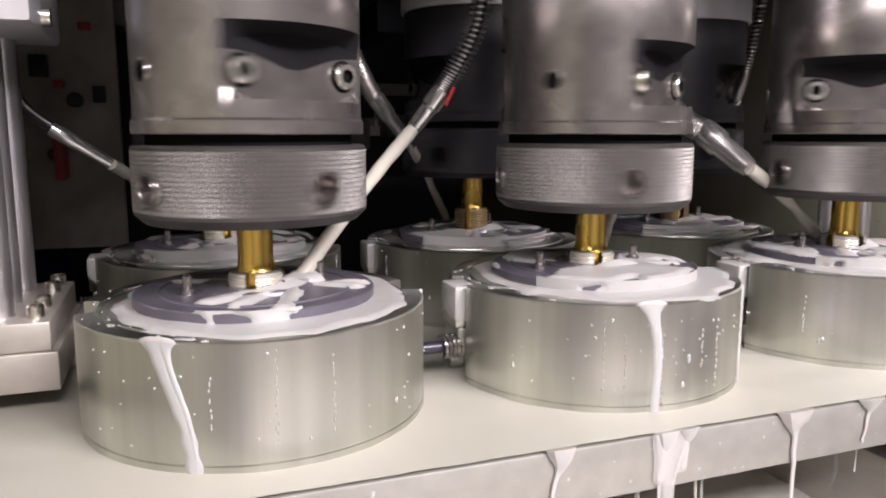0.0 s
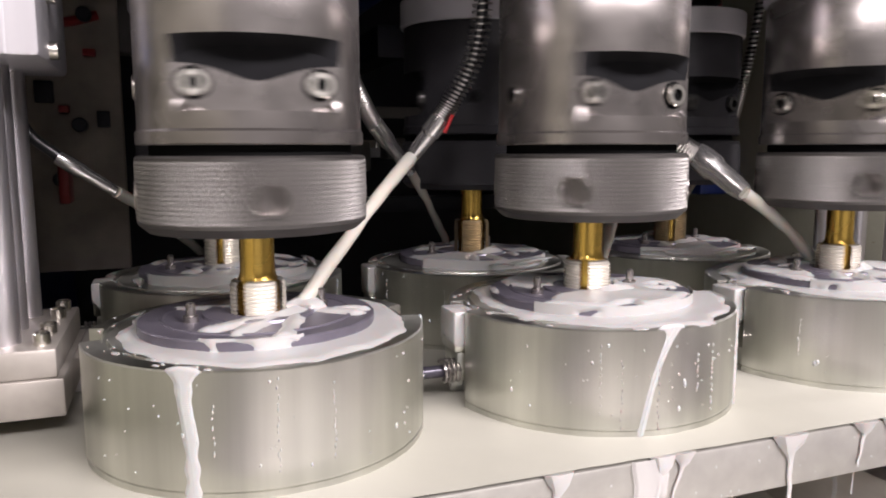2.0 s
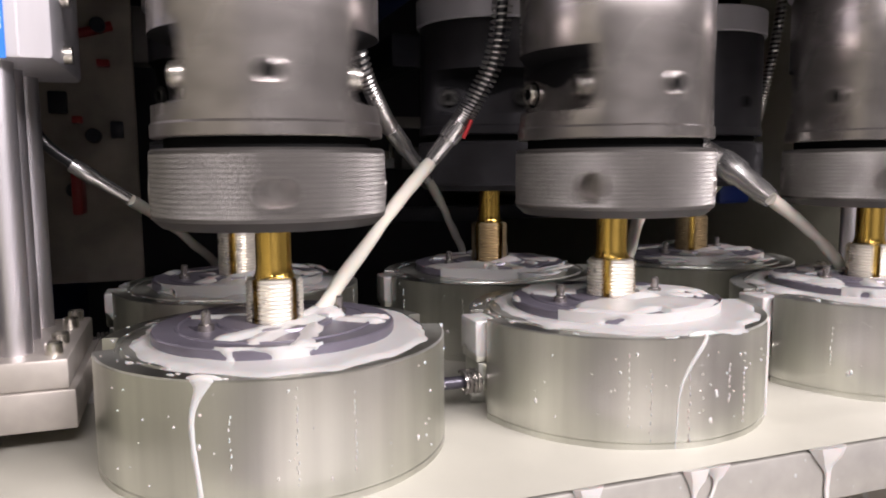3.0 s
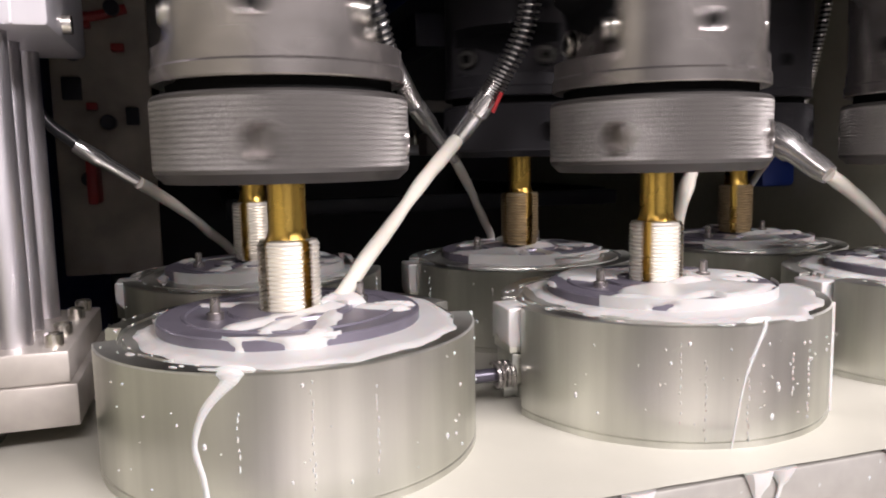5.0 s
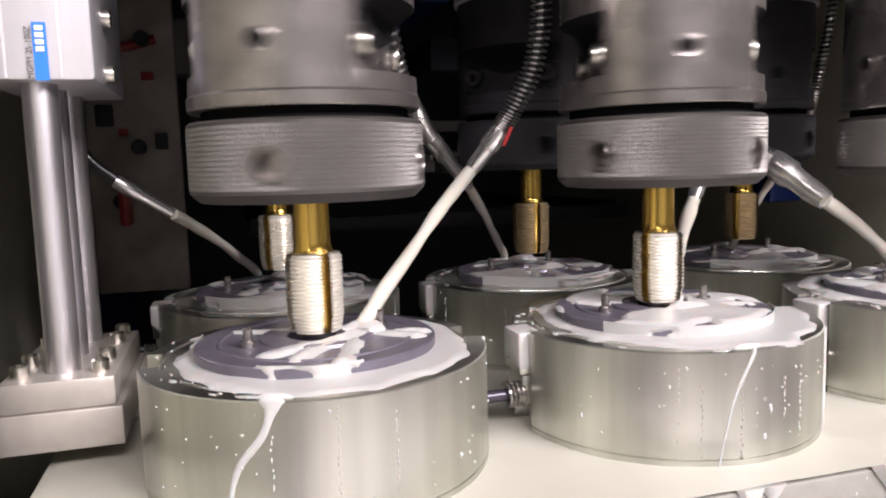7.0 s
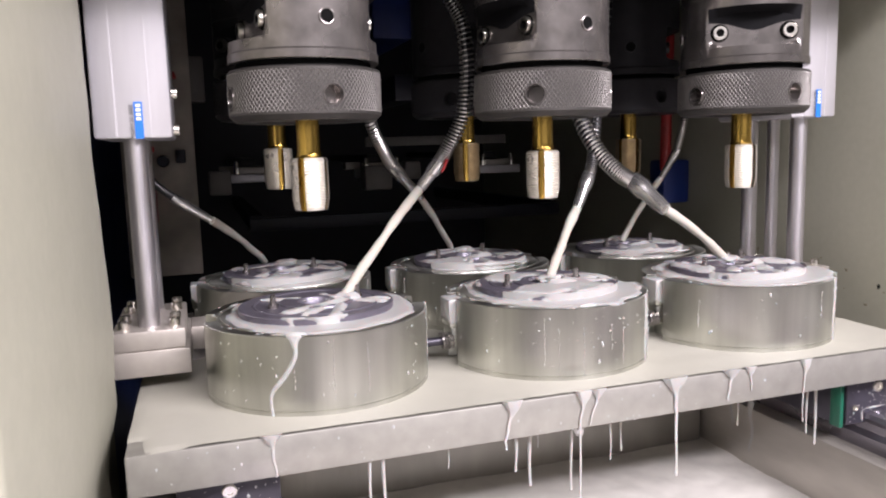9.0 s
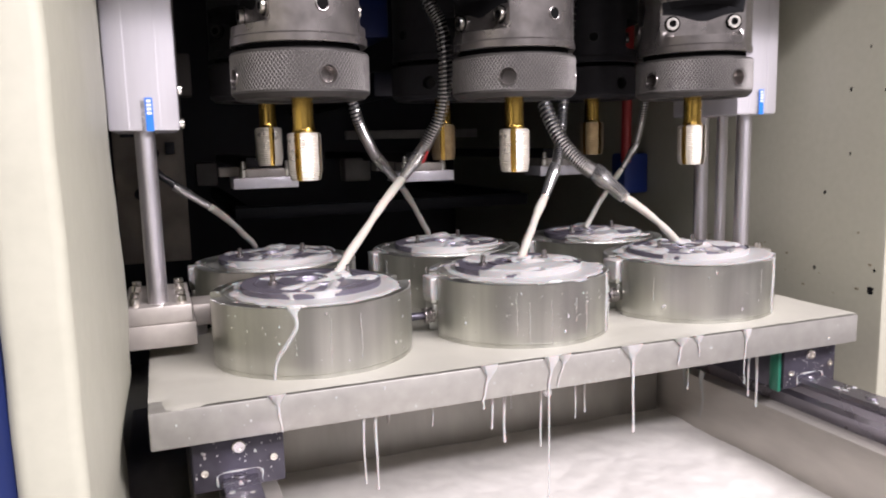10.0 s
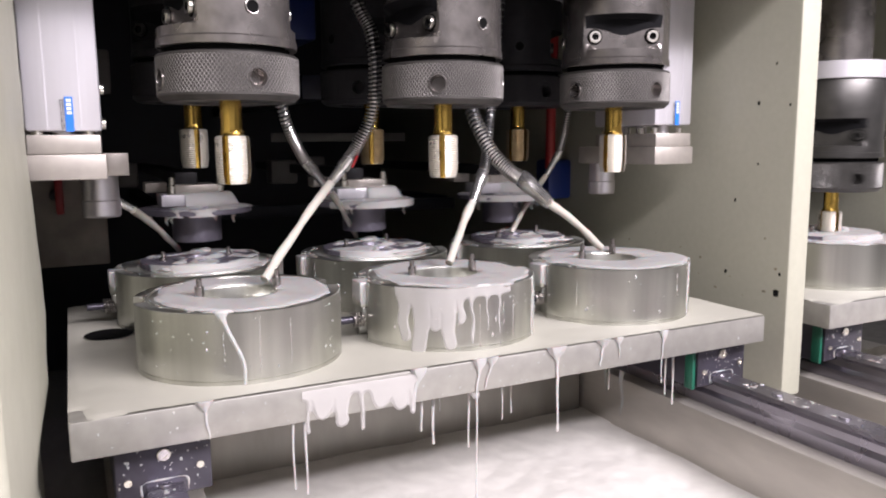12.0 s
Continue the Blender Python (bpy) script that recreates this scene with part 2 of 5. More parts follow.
def puddle(bm, mask, x0, x1, y0, y1, step, z, thick, soft=0.006):
    """A pool of liquid: where mask(x, y) > 0 its surface stands above z, with rounded edges."""
    nx, ny = int((x1 - x0) / step) + 1, int((y1 - y0) / step) + 1
    V, M = {}, np.zeros((nx, ny))
    for i in range(nx):
        for j in range(ny):
            M[i, j] = mask(x0 + i * step, y0 + j * step)
    for i in range(nx):
        for j in range(ny):
            lo = M[max(i - 1, 0):i + 2, max(j - 1, 0):j + 2].max()
            if lo > 0:
                s = max(-1.0, min(1.0, M[i, j] / soft))
                h = thick * (math.sin(s * math.pi / 2) if s > 0 else s * 0.6)
                x, y = x0 + i * step, y0 + j * step
                h *= 0.85 + 0.3 * noise.noise(Vector((x * 60, y * 60, z * 7)))
                V[i, j] = bm.verts.new((x, y, z + h))
    for i in range(nx - 1):
        for j in range(ny - 1):
            q = [V.get(k) for k in ((i, j), (i + 1, j), (i + 1, j + 1), (i, j + 1))]
            if all(q):
                bm.faces.new(q)
    return bm


def blob(bm, q, r, squash=(1, 1, 1), seed=0.0, rough=0.35, sub=2):
    made = bmesh.ops.create_icosphere(bm, subdivisions=sub, radius=1)
    for v in made["verts"]:
        k = 1 + rough * noise.noise(v.co * 1.7 + Vector((seed, seed * 2, 0)))
        v.co = Vector(q) + Vector((v.co.x * squash[0], v.co.y * squash[1], v.co.z * squash[2])) * r * k
    return bm


def sheet(bm, nu, nv, inside, place):
    """A thin sheet over a grid, kept where inside(u, v) > 0; place gives the point and takes the fullness there."""
    V = {}
    for i in range(nu + 1):
        for j in range(nv + 1):
            q = inside(i / nu, j / nv)
            if q > -0.08:
                V[i, j] = bm.verts.new(place(i / nu, j / nv, math.sin(min(1.0, max(0.0, q * 3)) * math.pi / 2)))
    for i in range(nu):
        for j in range(nv):
            q = [V.get(k) for k in ((i, j), (i + 1, j), (i + 1, j + 1), (i, j + 1))]
            if all(q):
                bm.faces.new(q)
    return bm


# ---- plan ----
COLS = [0.1135, 0.2787, 0.4439]
ROW_F, ROW_R, REAR_DX = 0.0895, 0.2378, -0.004
STATION = 0.632
TOP = 1.048
R_FIX = 0.0715
NOTCH = (-0.0062, 0.0165, 0.0632)

# ---- setting ----
thing("floor", box(bmesh.new(), -6, 6, -6, 4, -0.1, 0.0), CONCRETE, "grey workshop concrete floor", "floor", kind="structure")
thing("ceiling", box(bmesh.new(), -6, 6, -6, 4, 3.2, 3.3), ROOM, "pale workshop ceiling", "ceiling", kind="structure")
for nm, b in (("wall_north", (-6, 6, 4, 4.1, 0, 3.2)), ("wall_south", (-6, 6, -6.1, -6, 0, 3.2)), ("wall_west", (-6.1, -6, -6, 4, 0, 3.2)), ("wall_east", (6, 6.1, -6, 4, 0, 3.2))):
    thing(nm, box(bmesh.new(), *b), ROOM, "plain painted workshop wall", "wall", kind="structure")

thing("machine_base", box(bmesh.new(), -0.09, 1.25, -0.8, 1.03, 0.0, 0.76, 0.004), CREAM, "plain cream machine base standing on the floor", "machine base", kind="structure")


bm = bmesh.new()
box(bm, -0.0405, -0.0165, -0.15, 0.094, 0.45, 1.62)
bmesh.ops.bevel(bm, geom=[e for e in bm.edges if abs(e.verts[0].co.z - e.verts[1].co.z) > 0.5], offset=0.005, segments=4, affect="EDGES", profile=0.5)
bmesh.ops.subdivide_edges(bm, edges=[e for e in bm.edges if abs(e.verts[0].co.z - e.verts[1].co.z) > 0.5], cuts=150)
# the rear edge was trimmed by hand and waves along its height
TRIM = [(0.45, -0.016), (0.88, -0.018), (0.93, -0.0185), (0.957, -0.0197), (0.978, -0.0165), (0.998, -0.0112), (1.018, -0.0112), (1.046, -0.0092), (1.09, -0.0106), (1.13, -0.0120), (1.18, -0.0126), (1.62, -0.0130)]
for v in bm.verts:
    if v.co.y > 0 and v.co.x > -0.026:
        v.co.x += float(np.interp(v.co.z, [a for a, _ in TRIM], [b for _, b in TRIM])) + 0.0165
for v in bm.verts:
    v.co.y += 0.0022 * noise.noise(Vector((0, 3, v.co.z * 22))) * (1 if v.co.y > 0 else 0.5)
    v.co.x += 0.0006 * noise.noise(Vector((7, 3, v.co.z * 30)))
thing("wall_left", bm, CREAM, "cream painted sheet steel side post with a wavy edge", "wall", kind="structure")
thing("wall_side", box(bmesh.new(), -0.085, -0.058, 0.094, 0.45, 0.45, 1.62), CREAM, "cream painted inner side wall", "wall", kind="structure")
thing("wall_inner", box(bmesh.new(), -0.09, -0.06, 0.45, 1.0, 0.45, 1.62), NAVY, "dark navy inner wall of the machine", "wall", kind="structure")
# out of view, added to keep lamplight off the back and upper spindles
thing("wall_front", box(bmesh.new(), -0.031, 1.243, -0.06, -0.03, 1.335, 1.62, 0.003), CREAM, "unseen cream visor added to shade the back row", "wall", kind="structure")
thing("wall_right", box(bmesh.new(), 0.586, 0.611, 0.011, 1.0, 0.915, 1.62, 0.003), CREAM, "cream painted sheet steel partition with small chips", "wall", kind="structure")
thing("wall_far", box(bmesh.new(), 1.218, 1.243, 0.011, 1.0, 0.915, 1.62, 0.003), CREAM, "cream painted sheet steel partition of the next bay", "wall", kind="structure")
# blacked to stand for the depth that no light reaches
thing("wall_back", box(bmesh.new(), -0.09, 1.243, 1.0, 1.03, 0.5, 1.62), BLACK, "back panel blacked out for the unlit depth of the machine", "wall", kind="structure")
# roof is out of view and keeps overhead light off the bay
thing("ceiling_machine", box(bmesh.new(), -0.09, 1.243, -0.06, 1.03, 1.62, 1.66), BLACK, "unseen dark roof plate over the spindle heads", "ceiling", kind="structure")
thing("blue_panel", box(bmesh.new(), -0.5, -0.0430, -0.13, -0.10, 0.3, 1.62, 0.004), NAVY, "glossy navy blue sheet metal door panel", "machine panel", kind="structure")

for y, z, w in ((0.0525, 1.186, 0.0014), (0.0185, 1.183, 0.0011), (0.075, 1.095, 0.0012), (0.023, 1.012, 0.0028), (0.083, 1.024, 0.0014), (0.020, 1.03, 0.0012), (0.05, 1.13, 0.0009), (0.035, 1.22, 0.0010)):
    bm = blob(bmesh.new(), (0.5858, y, z), w, (0.15, 1.0, 1.4), z * 40, 0.8)
    part("paint_chip", bm, SHADE_AND_CHIP, bpy.data.objects["wall_right"], "dark paint chip")

# grime specks along the foot of the partition
rnd = random.Random(17)
for _ in range(18):
    bm = blob(bmesh.new(), (0.5858, rnd.uniform(0.02, 0.26), 1.003 + 0.06 * rnd.random() ** 2.2), rnd.choice((0.0005, 0.0006, 0.0008, 0.0013)), (0.15, rnd.uniform(0.8, 2.4), rnd.uniform(0.6, 1.2)), rnd.uniform(0, 50), 0.8, 1)
    part("grime_speck", bm, GRIME, bpy.data.objects["wall_right"], "brown grime speck")

# ---- table ----


def table(at, label):
    t = empty("machine_table", label, "machine table", "sliding tables", at)
    bm = box(bmesh.new(), 0, 0.546, 0, 0.335, 0.977, 1.0, 0.0012)
    slab = part("slab", bm, SLAB, t, "ground grey steel slab")

    def mask(x, y):
        n = noise.noise(Vector((x * 22, y * 22, 3))) * 0.006 + noise.noise(Vector((x * 70, y * 70, 5))) * 0.002
        edge = min(x - 0.003, 0.5475 - x, y + 0.006, 0.335 - y)
        corner = math.hypot(max(0, 0.03 - x), max(0, 0.022 - y)) * 0.5
        return edge + n * 0.6 + 0.003 - (corner if x < 0.03 and y < 0.022 else 0)
    part("coolant_film", puddle(bmesh.new(), mask, 0, 0.546, 0.0, 0.335, 0.004, 1.0002, 0.0012, 0.004), FILM, t, "milky coolant film")
    # a flat black disc stands for the dark inside the hole
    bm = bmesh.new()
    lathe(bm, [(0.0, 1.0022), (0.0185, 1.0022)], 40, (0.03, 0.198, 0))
    part("locating_hole", bm, HOLE_SHADE, t, "locating hole drawn as a flat black disc")
    return t


TABLE = table(pose(0, 0, 0), "thick grey steel sliding table flooded with milky coolant")
NEXT_TABLE = table(pose(STATION, 0, 0), "coolant covered steel sliding table of the next bay")

# ---- fixtures ----


def fixture(at, label, pins, clamp=True):
    f = empty("work_fixture", label, "work fixture", "round work fixtures", at)
    R = R_FIX
    bm = lathe(bmesh.new(), [(0.026, 0.0), (R - 0.0006, 0.0), (R, 0.0006), (R, 0.0036), (R - 0.0005, 0.0039), (R - 0.0005, 0.0045), (R, 0.0048),
                             (R, 0.0474), (R - 0.0006, 0.048), (0.0635, 0.048), (0.063, 0.0465), (0.0615, 0.0465), (0.061, 0.048), (0.026, 0.048), (0.0255, 0.047), (0.0255, 0.002), (0.0, 0.002)], 240)
    # a notch on either side takes the clamp
    for v in bm.verts:
        if NOTCH[0] < v.co.y < NOTCH[1] and abs(v.co.x) > NOTCH[2]:
            v.co.x = math.copysign(NOTCH[2], v.co.x)
    part("ring_body", bm, STEEL, f, "turned steel ring body")
    for x, y in pins:
        part("locating_pin", lathe(bmesh.new(), [(0.0032, 0.047), (0.0032, 0.0555), (0.0019, 0.0557), (0.0019, 0.0605), (0.0012, 0.0613), (0, 0.0613)], 14, (x, y, 0)), GUN, f)
    if clamp:
        # side clamp with its spring bolt
        bm = box(bmesh.new(), -0.0752, -0.0630, -0.0046, 0.0140, 0.0270, 0.0462, 0.0012)
        box(bm, -0.0738, -0.0630, -0.0040, 0.0136, 0.0130, 0.0268, 0.0010)
        c = part("clamp_block", bm, STEEL, f, "small stepped steel clamp block")
        bm = bmesh.new()
        box(bm, -0.0757, -0.0634, -0.0051, 0.0145, 0.0305, 0.0468, 0.0013)
        bmesh.ops.subdivide_edges(bm, edges=bm.edges[:], cuts=3)
        for v in bm.verts:
            if v.co.z < 0.045:
                v.co.z += 0.006 * noise.noise(v.co * 160 + Vector((at.translation.x * 40, 0, 0)))
        part("coolant_coat", bm, MILK, c, "white coolant clinging to the block")
        part("clamp_bolt", rod(bmesh.new(), (-0.094, 0.0, 0.0175), (-0.066, 0.0, 0.0175), 0.0030, 16, 0.0006), PURPLE, f)
        path = [Vector((-0.0805 + 0.009 * k / 12, 0.0, 0.0175)) for k in range(13)]
        part("clamp_spring", coil(bmesh.new(), path, 0.0054, 0.0009, 4, 12), GUN, f)
    return f


PINS = [[(-0.0285, -0.008), (0.0285, 0.006)], [(-0.0315, -0.004), (0.0245, 0.0)], [(-0.030, -0.002), (0.020, 0.018)]]
FRONT, REAR = [], []
for k, x in enumerate(COLS):
    FRONT.append(fixture(pose(x, ROW_F, 1.0), "round turned steel work fixture splashed with white coolant", PINS[k], k > 0))
    REAR.append(fixture(pose(x + REAR_DX, ROW_R, 1.0), "round steel work fixture in the dim back row", PINS[(k + 1) % 3]))
NEXT_FIX = [fixture(pose(x + STATION, ROW_F, 1.0), "round steel work fixture in the next bay", PINS[2]) for x in COLS[:1]]


def drops(name, f, seed, n, a0, a1, streaks=6):
    """Splashes and dotted runs on the side of a fixture."""
    rnd = random.Random(seed)
    bm = bmesh.new()

    def dot(a, z, w, h):
        c, s = math.cos(a), math.sin(a)
        made = bmesh.ops.create_icosphere(bm, subdivisions=1, radius=1)
        for v in made["verts"]:
            q = v.co
            u = a + q.x * w / R_FIX
            r = R_FIX - 0.0002 + q.y * 0.0009
            v.co = Vector((r * math.cos(u), r * math.sin(u), z + q.z * h))
    for _ in range(n):
        w = rnd.choice((0.0003, 0.0003, 0.0004, 0.0004, 0.0005, 0.0007, 0.0011))
        dot(radians(rnd.uniform(a0, a1)), rnd.uniform(0.008, 0.046), w * rnd.uniform(0.7, 1.2), w * rnd.uniform(0.7, 1.8))
    for _ in range(streaks):
        a, z = radians(rnd.uniform(a0, a1)), rnd.uniform(0.034, 0.045)
        for _ in range(rnd.randint(7, 14)):
            dot(a + rnd.uniform(-0.006, 0.006), z, 0.00035, rnd.uniform(0.0006, 0.0016))
            z -= rnd.uniform(0.0016, 0.004)
            if z < 0.004:
                break
    tagged(part(name, bm, MILK, f, "scattered white coolant drops"), kind="stuff")


def run_down(bm, path, R=R_FIX, tall=0.0012):
    """A trickle on the side of a cylinder: path of (degrees, height, half width)."""
    pts = spline([(a, z, w * 1000) for a, z, w in path], 8)
    rows = []
    for q in pts:
        a, w = radians(q.x), q.z / 1000
        row = []
        for k in range(7):
            s = -1 + k / 3
            r = R - 0.0003 + tall * math.sqrt(max(0, 1 - s * s))
            u = a + s * w / R
            row.append(bm.verts.new((r * math.cos(u), r * math.sin(u), q.y)))
        rows.append(row)
    for A, B in zip(rows, rows[1:]):
        for k in range(6):
            bm.faces.new((A[k], A[k + 1], B[k + 1], B[k]))
    return bm


for k, f in enumerate(FRONT):
    drops("splash_speckle", f, 11 + k, (46, 70, 40)[k], -150, 20, (4, 9, 4)[k])
    part("coolant_run", run_down(bmesh.new(), (
        [(-8, 0.0485, 0.001), (-9, 0.02, 0.0006), (-8, 0.004, 0.0006)], [(-46, 0.0485, 0.0009), (-45, 0.03, 0.0005), (-47, 0.012, 0.0004), (-46, 0.002, 0.0004)],
        [(-55, 0.0485, 0.0030), (-55.5, 0.043, 0.0013), (-56, 0.03, 0.0010), (-58, 0.015, 0.0007), (-57, 0.002, 0.0008)])[k]), MILK, f)
for k, f in enumerate(REAR):
    drops("splash_speckle", f, 31 + k, 24, -170, 10, 3)


def ring_film(seed, r0, r1, wob, z, thick, gap=0.0):
    def mask(x, y):
        r = math.hypot(x, y)
        n = noise.noise(Vector((x * 45 + seed, y * 45, seed))) * wob + noise.noise(Vector((x * 120, y * 120 + seed, 1))) * wob * 0.35
        a = math.atan2(y, x)
        lean = gap * math.cos(a - radians(75)) + 0.0095 * max(0.0, math.cos(a - radians(190))) ** 2
        inside = max(NOTCH[2] - 0.001 - abs(x), NOTCH[0] - 0.001 - y, y - NOTCH[1] - 0.001)
        return min(r - r0 + n * 0.3, r1 - r - lean + n, inside)
    return puddle(bmesh.new(), mask, -0.072, 0.072, -0.072, 0.072, 0.0014, z, thick, 0.005)


for k, f in enumerate(FRONT + REAR + NEXT_FIX):
    part("coolant_ring", ring_film(k * 3.7 + 1, 0.027, (0.0650, 0.0665, 0.0675, 0.053, 0.049, 0.048, 0.067)[k], 0.0055 if k < 3 else 0.016, 0.0478, 0.0016, 0.003), MILK, f, "pool of milky coolant")
    rnd = random.Random(60 + k)
    bm = bmesh.new()
    for _ in range(20):
        a, r, w = radians(rnd.uniform(130, 262)), rnd.uniform(0.060, 0.0702), rnd.choice((0.0004, 0.0008, 0.0012, 0.0019))
        q = Vector((r * math.cos(a), r * math.sin(a), 0.0480))
        made = bmesh.ops.create_icosphere(bm, subdivisions=1, radius=1)
        turn = Matrix.Rotation(a, 3, "Z")
        long = rnd.uniform(1.0, 2.6)
        for v in made["verts"]:
            v.co = q + turn @ Vector((v.co.x * w * 0.8, v.co.y * w * long, v.co.z * 0.0005))
    tagged(part("rim_specks", bm, MILK, f, "small coolant patches on the rim"), kind="stuff")

# ---- workpieces ----


def workpiece(at, label, seed, cover=0.0085, land=(0.0190, 0.0015)):
    """cover: how far the top is flooded, None for streaks alone; land: where the jet meets it."""
    full = cover is not None
    w = empty("flange_workpiece", label, "workpiece", "flanged workpieces", at)
    bm = lathe(bmesh.new(), [(0.011, 0.0), (0.0495, 0.0), (0.050, 0.0006), (0.050, 0.0044), (0.0494, 0.005), (0.041, 0.005), (0.0405, 0.0056), (0.0395, 0.0056), (0.039, 0.005), (0.024, 0.005), (0.0235, 0.0062), (0.0125, 0.0062), (0.012, 0.0055), (0.011, 0.0)], 80)
    part("flange", bm, DISC, w, "grey anodised round flange")
    bm = lathe(bmesh.new(), [(0.011, 0.0), (0.011, -0.026), (0.0215, -0.026), (0.022, -0.0255), (0.022, 0.0)], 48)
    part("hub", bm, DISC, w)
    rnd = random.Random(seed)
    land = Vector(land)
    # streaks from where the jet lands, each to an end point with its half width
    arms = [((-0.004, -0.013), 0.0072), ((-0.022, -0.027), 0.0048), ((-0.012, -0.036), 0.0040), ((0.002, -0.052), 0.0040), ((0.039, -0.016), 0.0036), ((0.046, -0.010), 0.0022), ((0.006, 0.020), 0.004), ((-0.034, 0.022), 0.0030)]

    def mask(x, y):
        q = Vector((x, y))
        r = q.length
        n = noise.noise(Vector((x * 60 + seed, y * 60, 2))) * 0.0042 + noise.noise(Vector((x * 140 + seed, y * 140, 6))) * 0.0020
        if not full:
            n += 0.006 * max(0.0, noise.noise(Vector((x * 75, y * 75 + seed, 9))) - 0.42) / 0.3
        best = 0.0085 - (q - land).length
        for (ex, ey), w in arms:
            d = Vector((ex, ey)) - land
            s = max(0.0, min(1.0, (q - land).dot(d) / d.length_squared))
            best = max(best, w - (q - land - d * s).length)
        if full:
            swirl = math.atan2(y, x) + r * 18
            patch = noise.noise(Vector((math.cos(swirl) * r * 34 + seed * 3.1, math.sin(swirl) * r * 34, seed)))
            best = max(best, min(r - 0.016, 0.0490 - r, cover + 0.006 * max(0.0, -y / 0.05) + patch * 0.026))
        return min(best + n * 0.6, 0.0495 - r, r - 0.012)
    part("coolant_puddle", puddle(bmesh.new(), mask, -0.05, 0.05, -0.05, 0.05, 0.0013, 0.0049, 0.0020, 0.004), MILK, w, "white coolant lying in streaks")
    part("coolant_mound", blob(bmesh.new(), (land.x, land.y, 0.0062), 0.0078, (1.25, 1.0, 0.42), seed, 0.5, 3), MILK, w, "white mound under the jet")

    # coolant heaped round the tap
    bm = lathe(bmesh.new(), [(0.0125, 0.0040), (0.0130, 0.0074), (0.0150, 0.0082), (0.0175, 0.0074), (0.0205, 0.0060), (0.0235, 0.0045)], 56)
    for v in bm.verts:
        a = math.atan2(v.co.y, v.co.x)
        swell = 0.45 + 0.75 * max(0.0, math.cos(a - radians(-35))) + 0.4 * noise.noise(Vector((math.cos(a) * 1.6 + seed, math.sin(a) * 1.6, v.co.z * 90)))
        v.co.z = 0.0040 + (v.co.z - 0.0040) * max(0.12, swell * (1.0 if full else 0.8))
        stretch = 1 + 0.22 * noise.noise(Vector((math.cos(a) * 2.1, math.sin(a) * 2.1 + seed, 7)))
        if v.co.xy.length > 0.014:
            v.co.x *= stretch
            v.co.y *= stretch
    part("coolant_swell", bm, MILK, w, "white coolant heaped round the tap")

    def spill(u, v):
        n = noise.noise(Vector((u * 7 + seed, v * 0.8, 4))) * 1.3 + noise.noise(Vector((u * 21, v * 1.5 + seed, 8))) * 0.5
        return n + 0.85 if full else n * 0.45 + 0.5 - abs(u - 0.4) * 4.0

    def spill_at(u, v, k):
        a = radians(-150 + 130 * u)
        r = 0.0496 + k * 0.0013
        return (r * math.cos(a), r * math.sin(a), -0.0008 + 0.0068 * v)
    bm = sheet(bmesh.new(), 110, 8, spill, spill_at)
    part("coolant_spill", bm, MILK, w, "coolant spilling over the rim")
    # strands that hang under the flange once it is lifted
    for _ in range(5):
        bm = bmesh.new()
        a, r, l = rnd.uniform(-170, -10), rnd.uniform(0.030, 0.044), rnd.uniform(0.006, 0.013)
        q = Vector((r * math.cos(radians(a)), r * math.sin(radians(a)), 0.001))
        tube(bm, [q + Vector((0.0006 * math.sin(i), 0, -l * i / 8)) for i in range(9)], lambda s: 0.0022 * (1 - 0.75 * s), 8)
        part("coolant_strand", bm, MILK, w, "hanging white coolant strand")
    return w


WORK = [workpiece(pose(x, ROW_F, TOP), "grey round flange workpiece wet with white coolant", 3 + k, (None, 0.0035, -0.0045)[k], ((0.0190, 0.0015), (0.0050, 0.0030), (0.0070, 0.0165))[k]) for k, x in enumerate(COLS)]
WORK_REAR = [workpiece(pose(x + REAR_DX, ROW_R, TOP), "grey round flange workpiece clamped in the back row", 7 + k, -0.006, (0.006, 0.030)) for k, x in enumerate(COLS)]
WORK_NEXT = [workpiece(pose(COLS[0] + STATION, ROW_F, TOP), "grey round flange workpiece in the next bay", 12)]

# ---- spindles ----


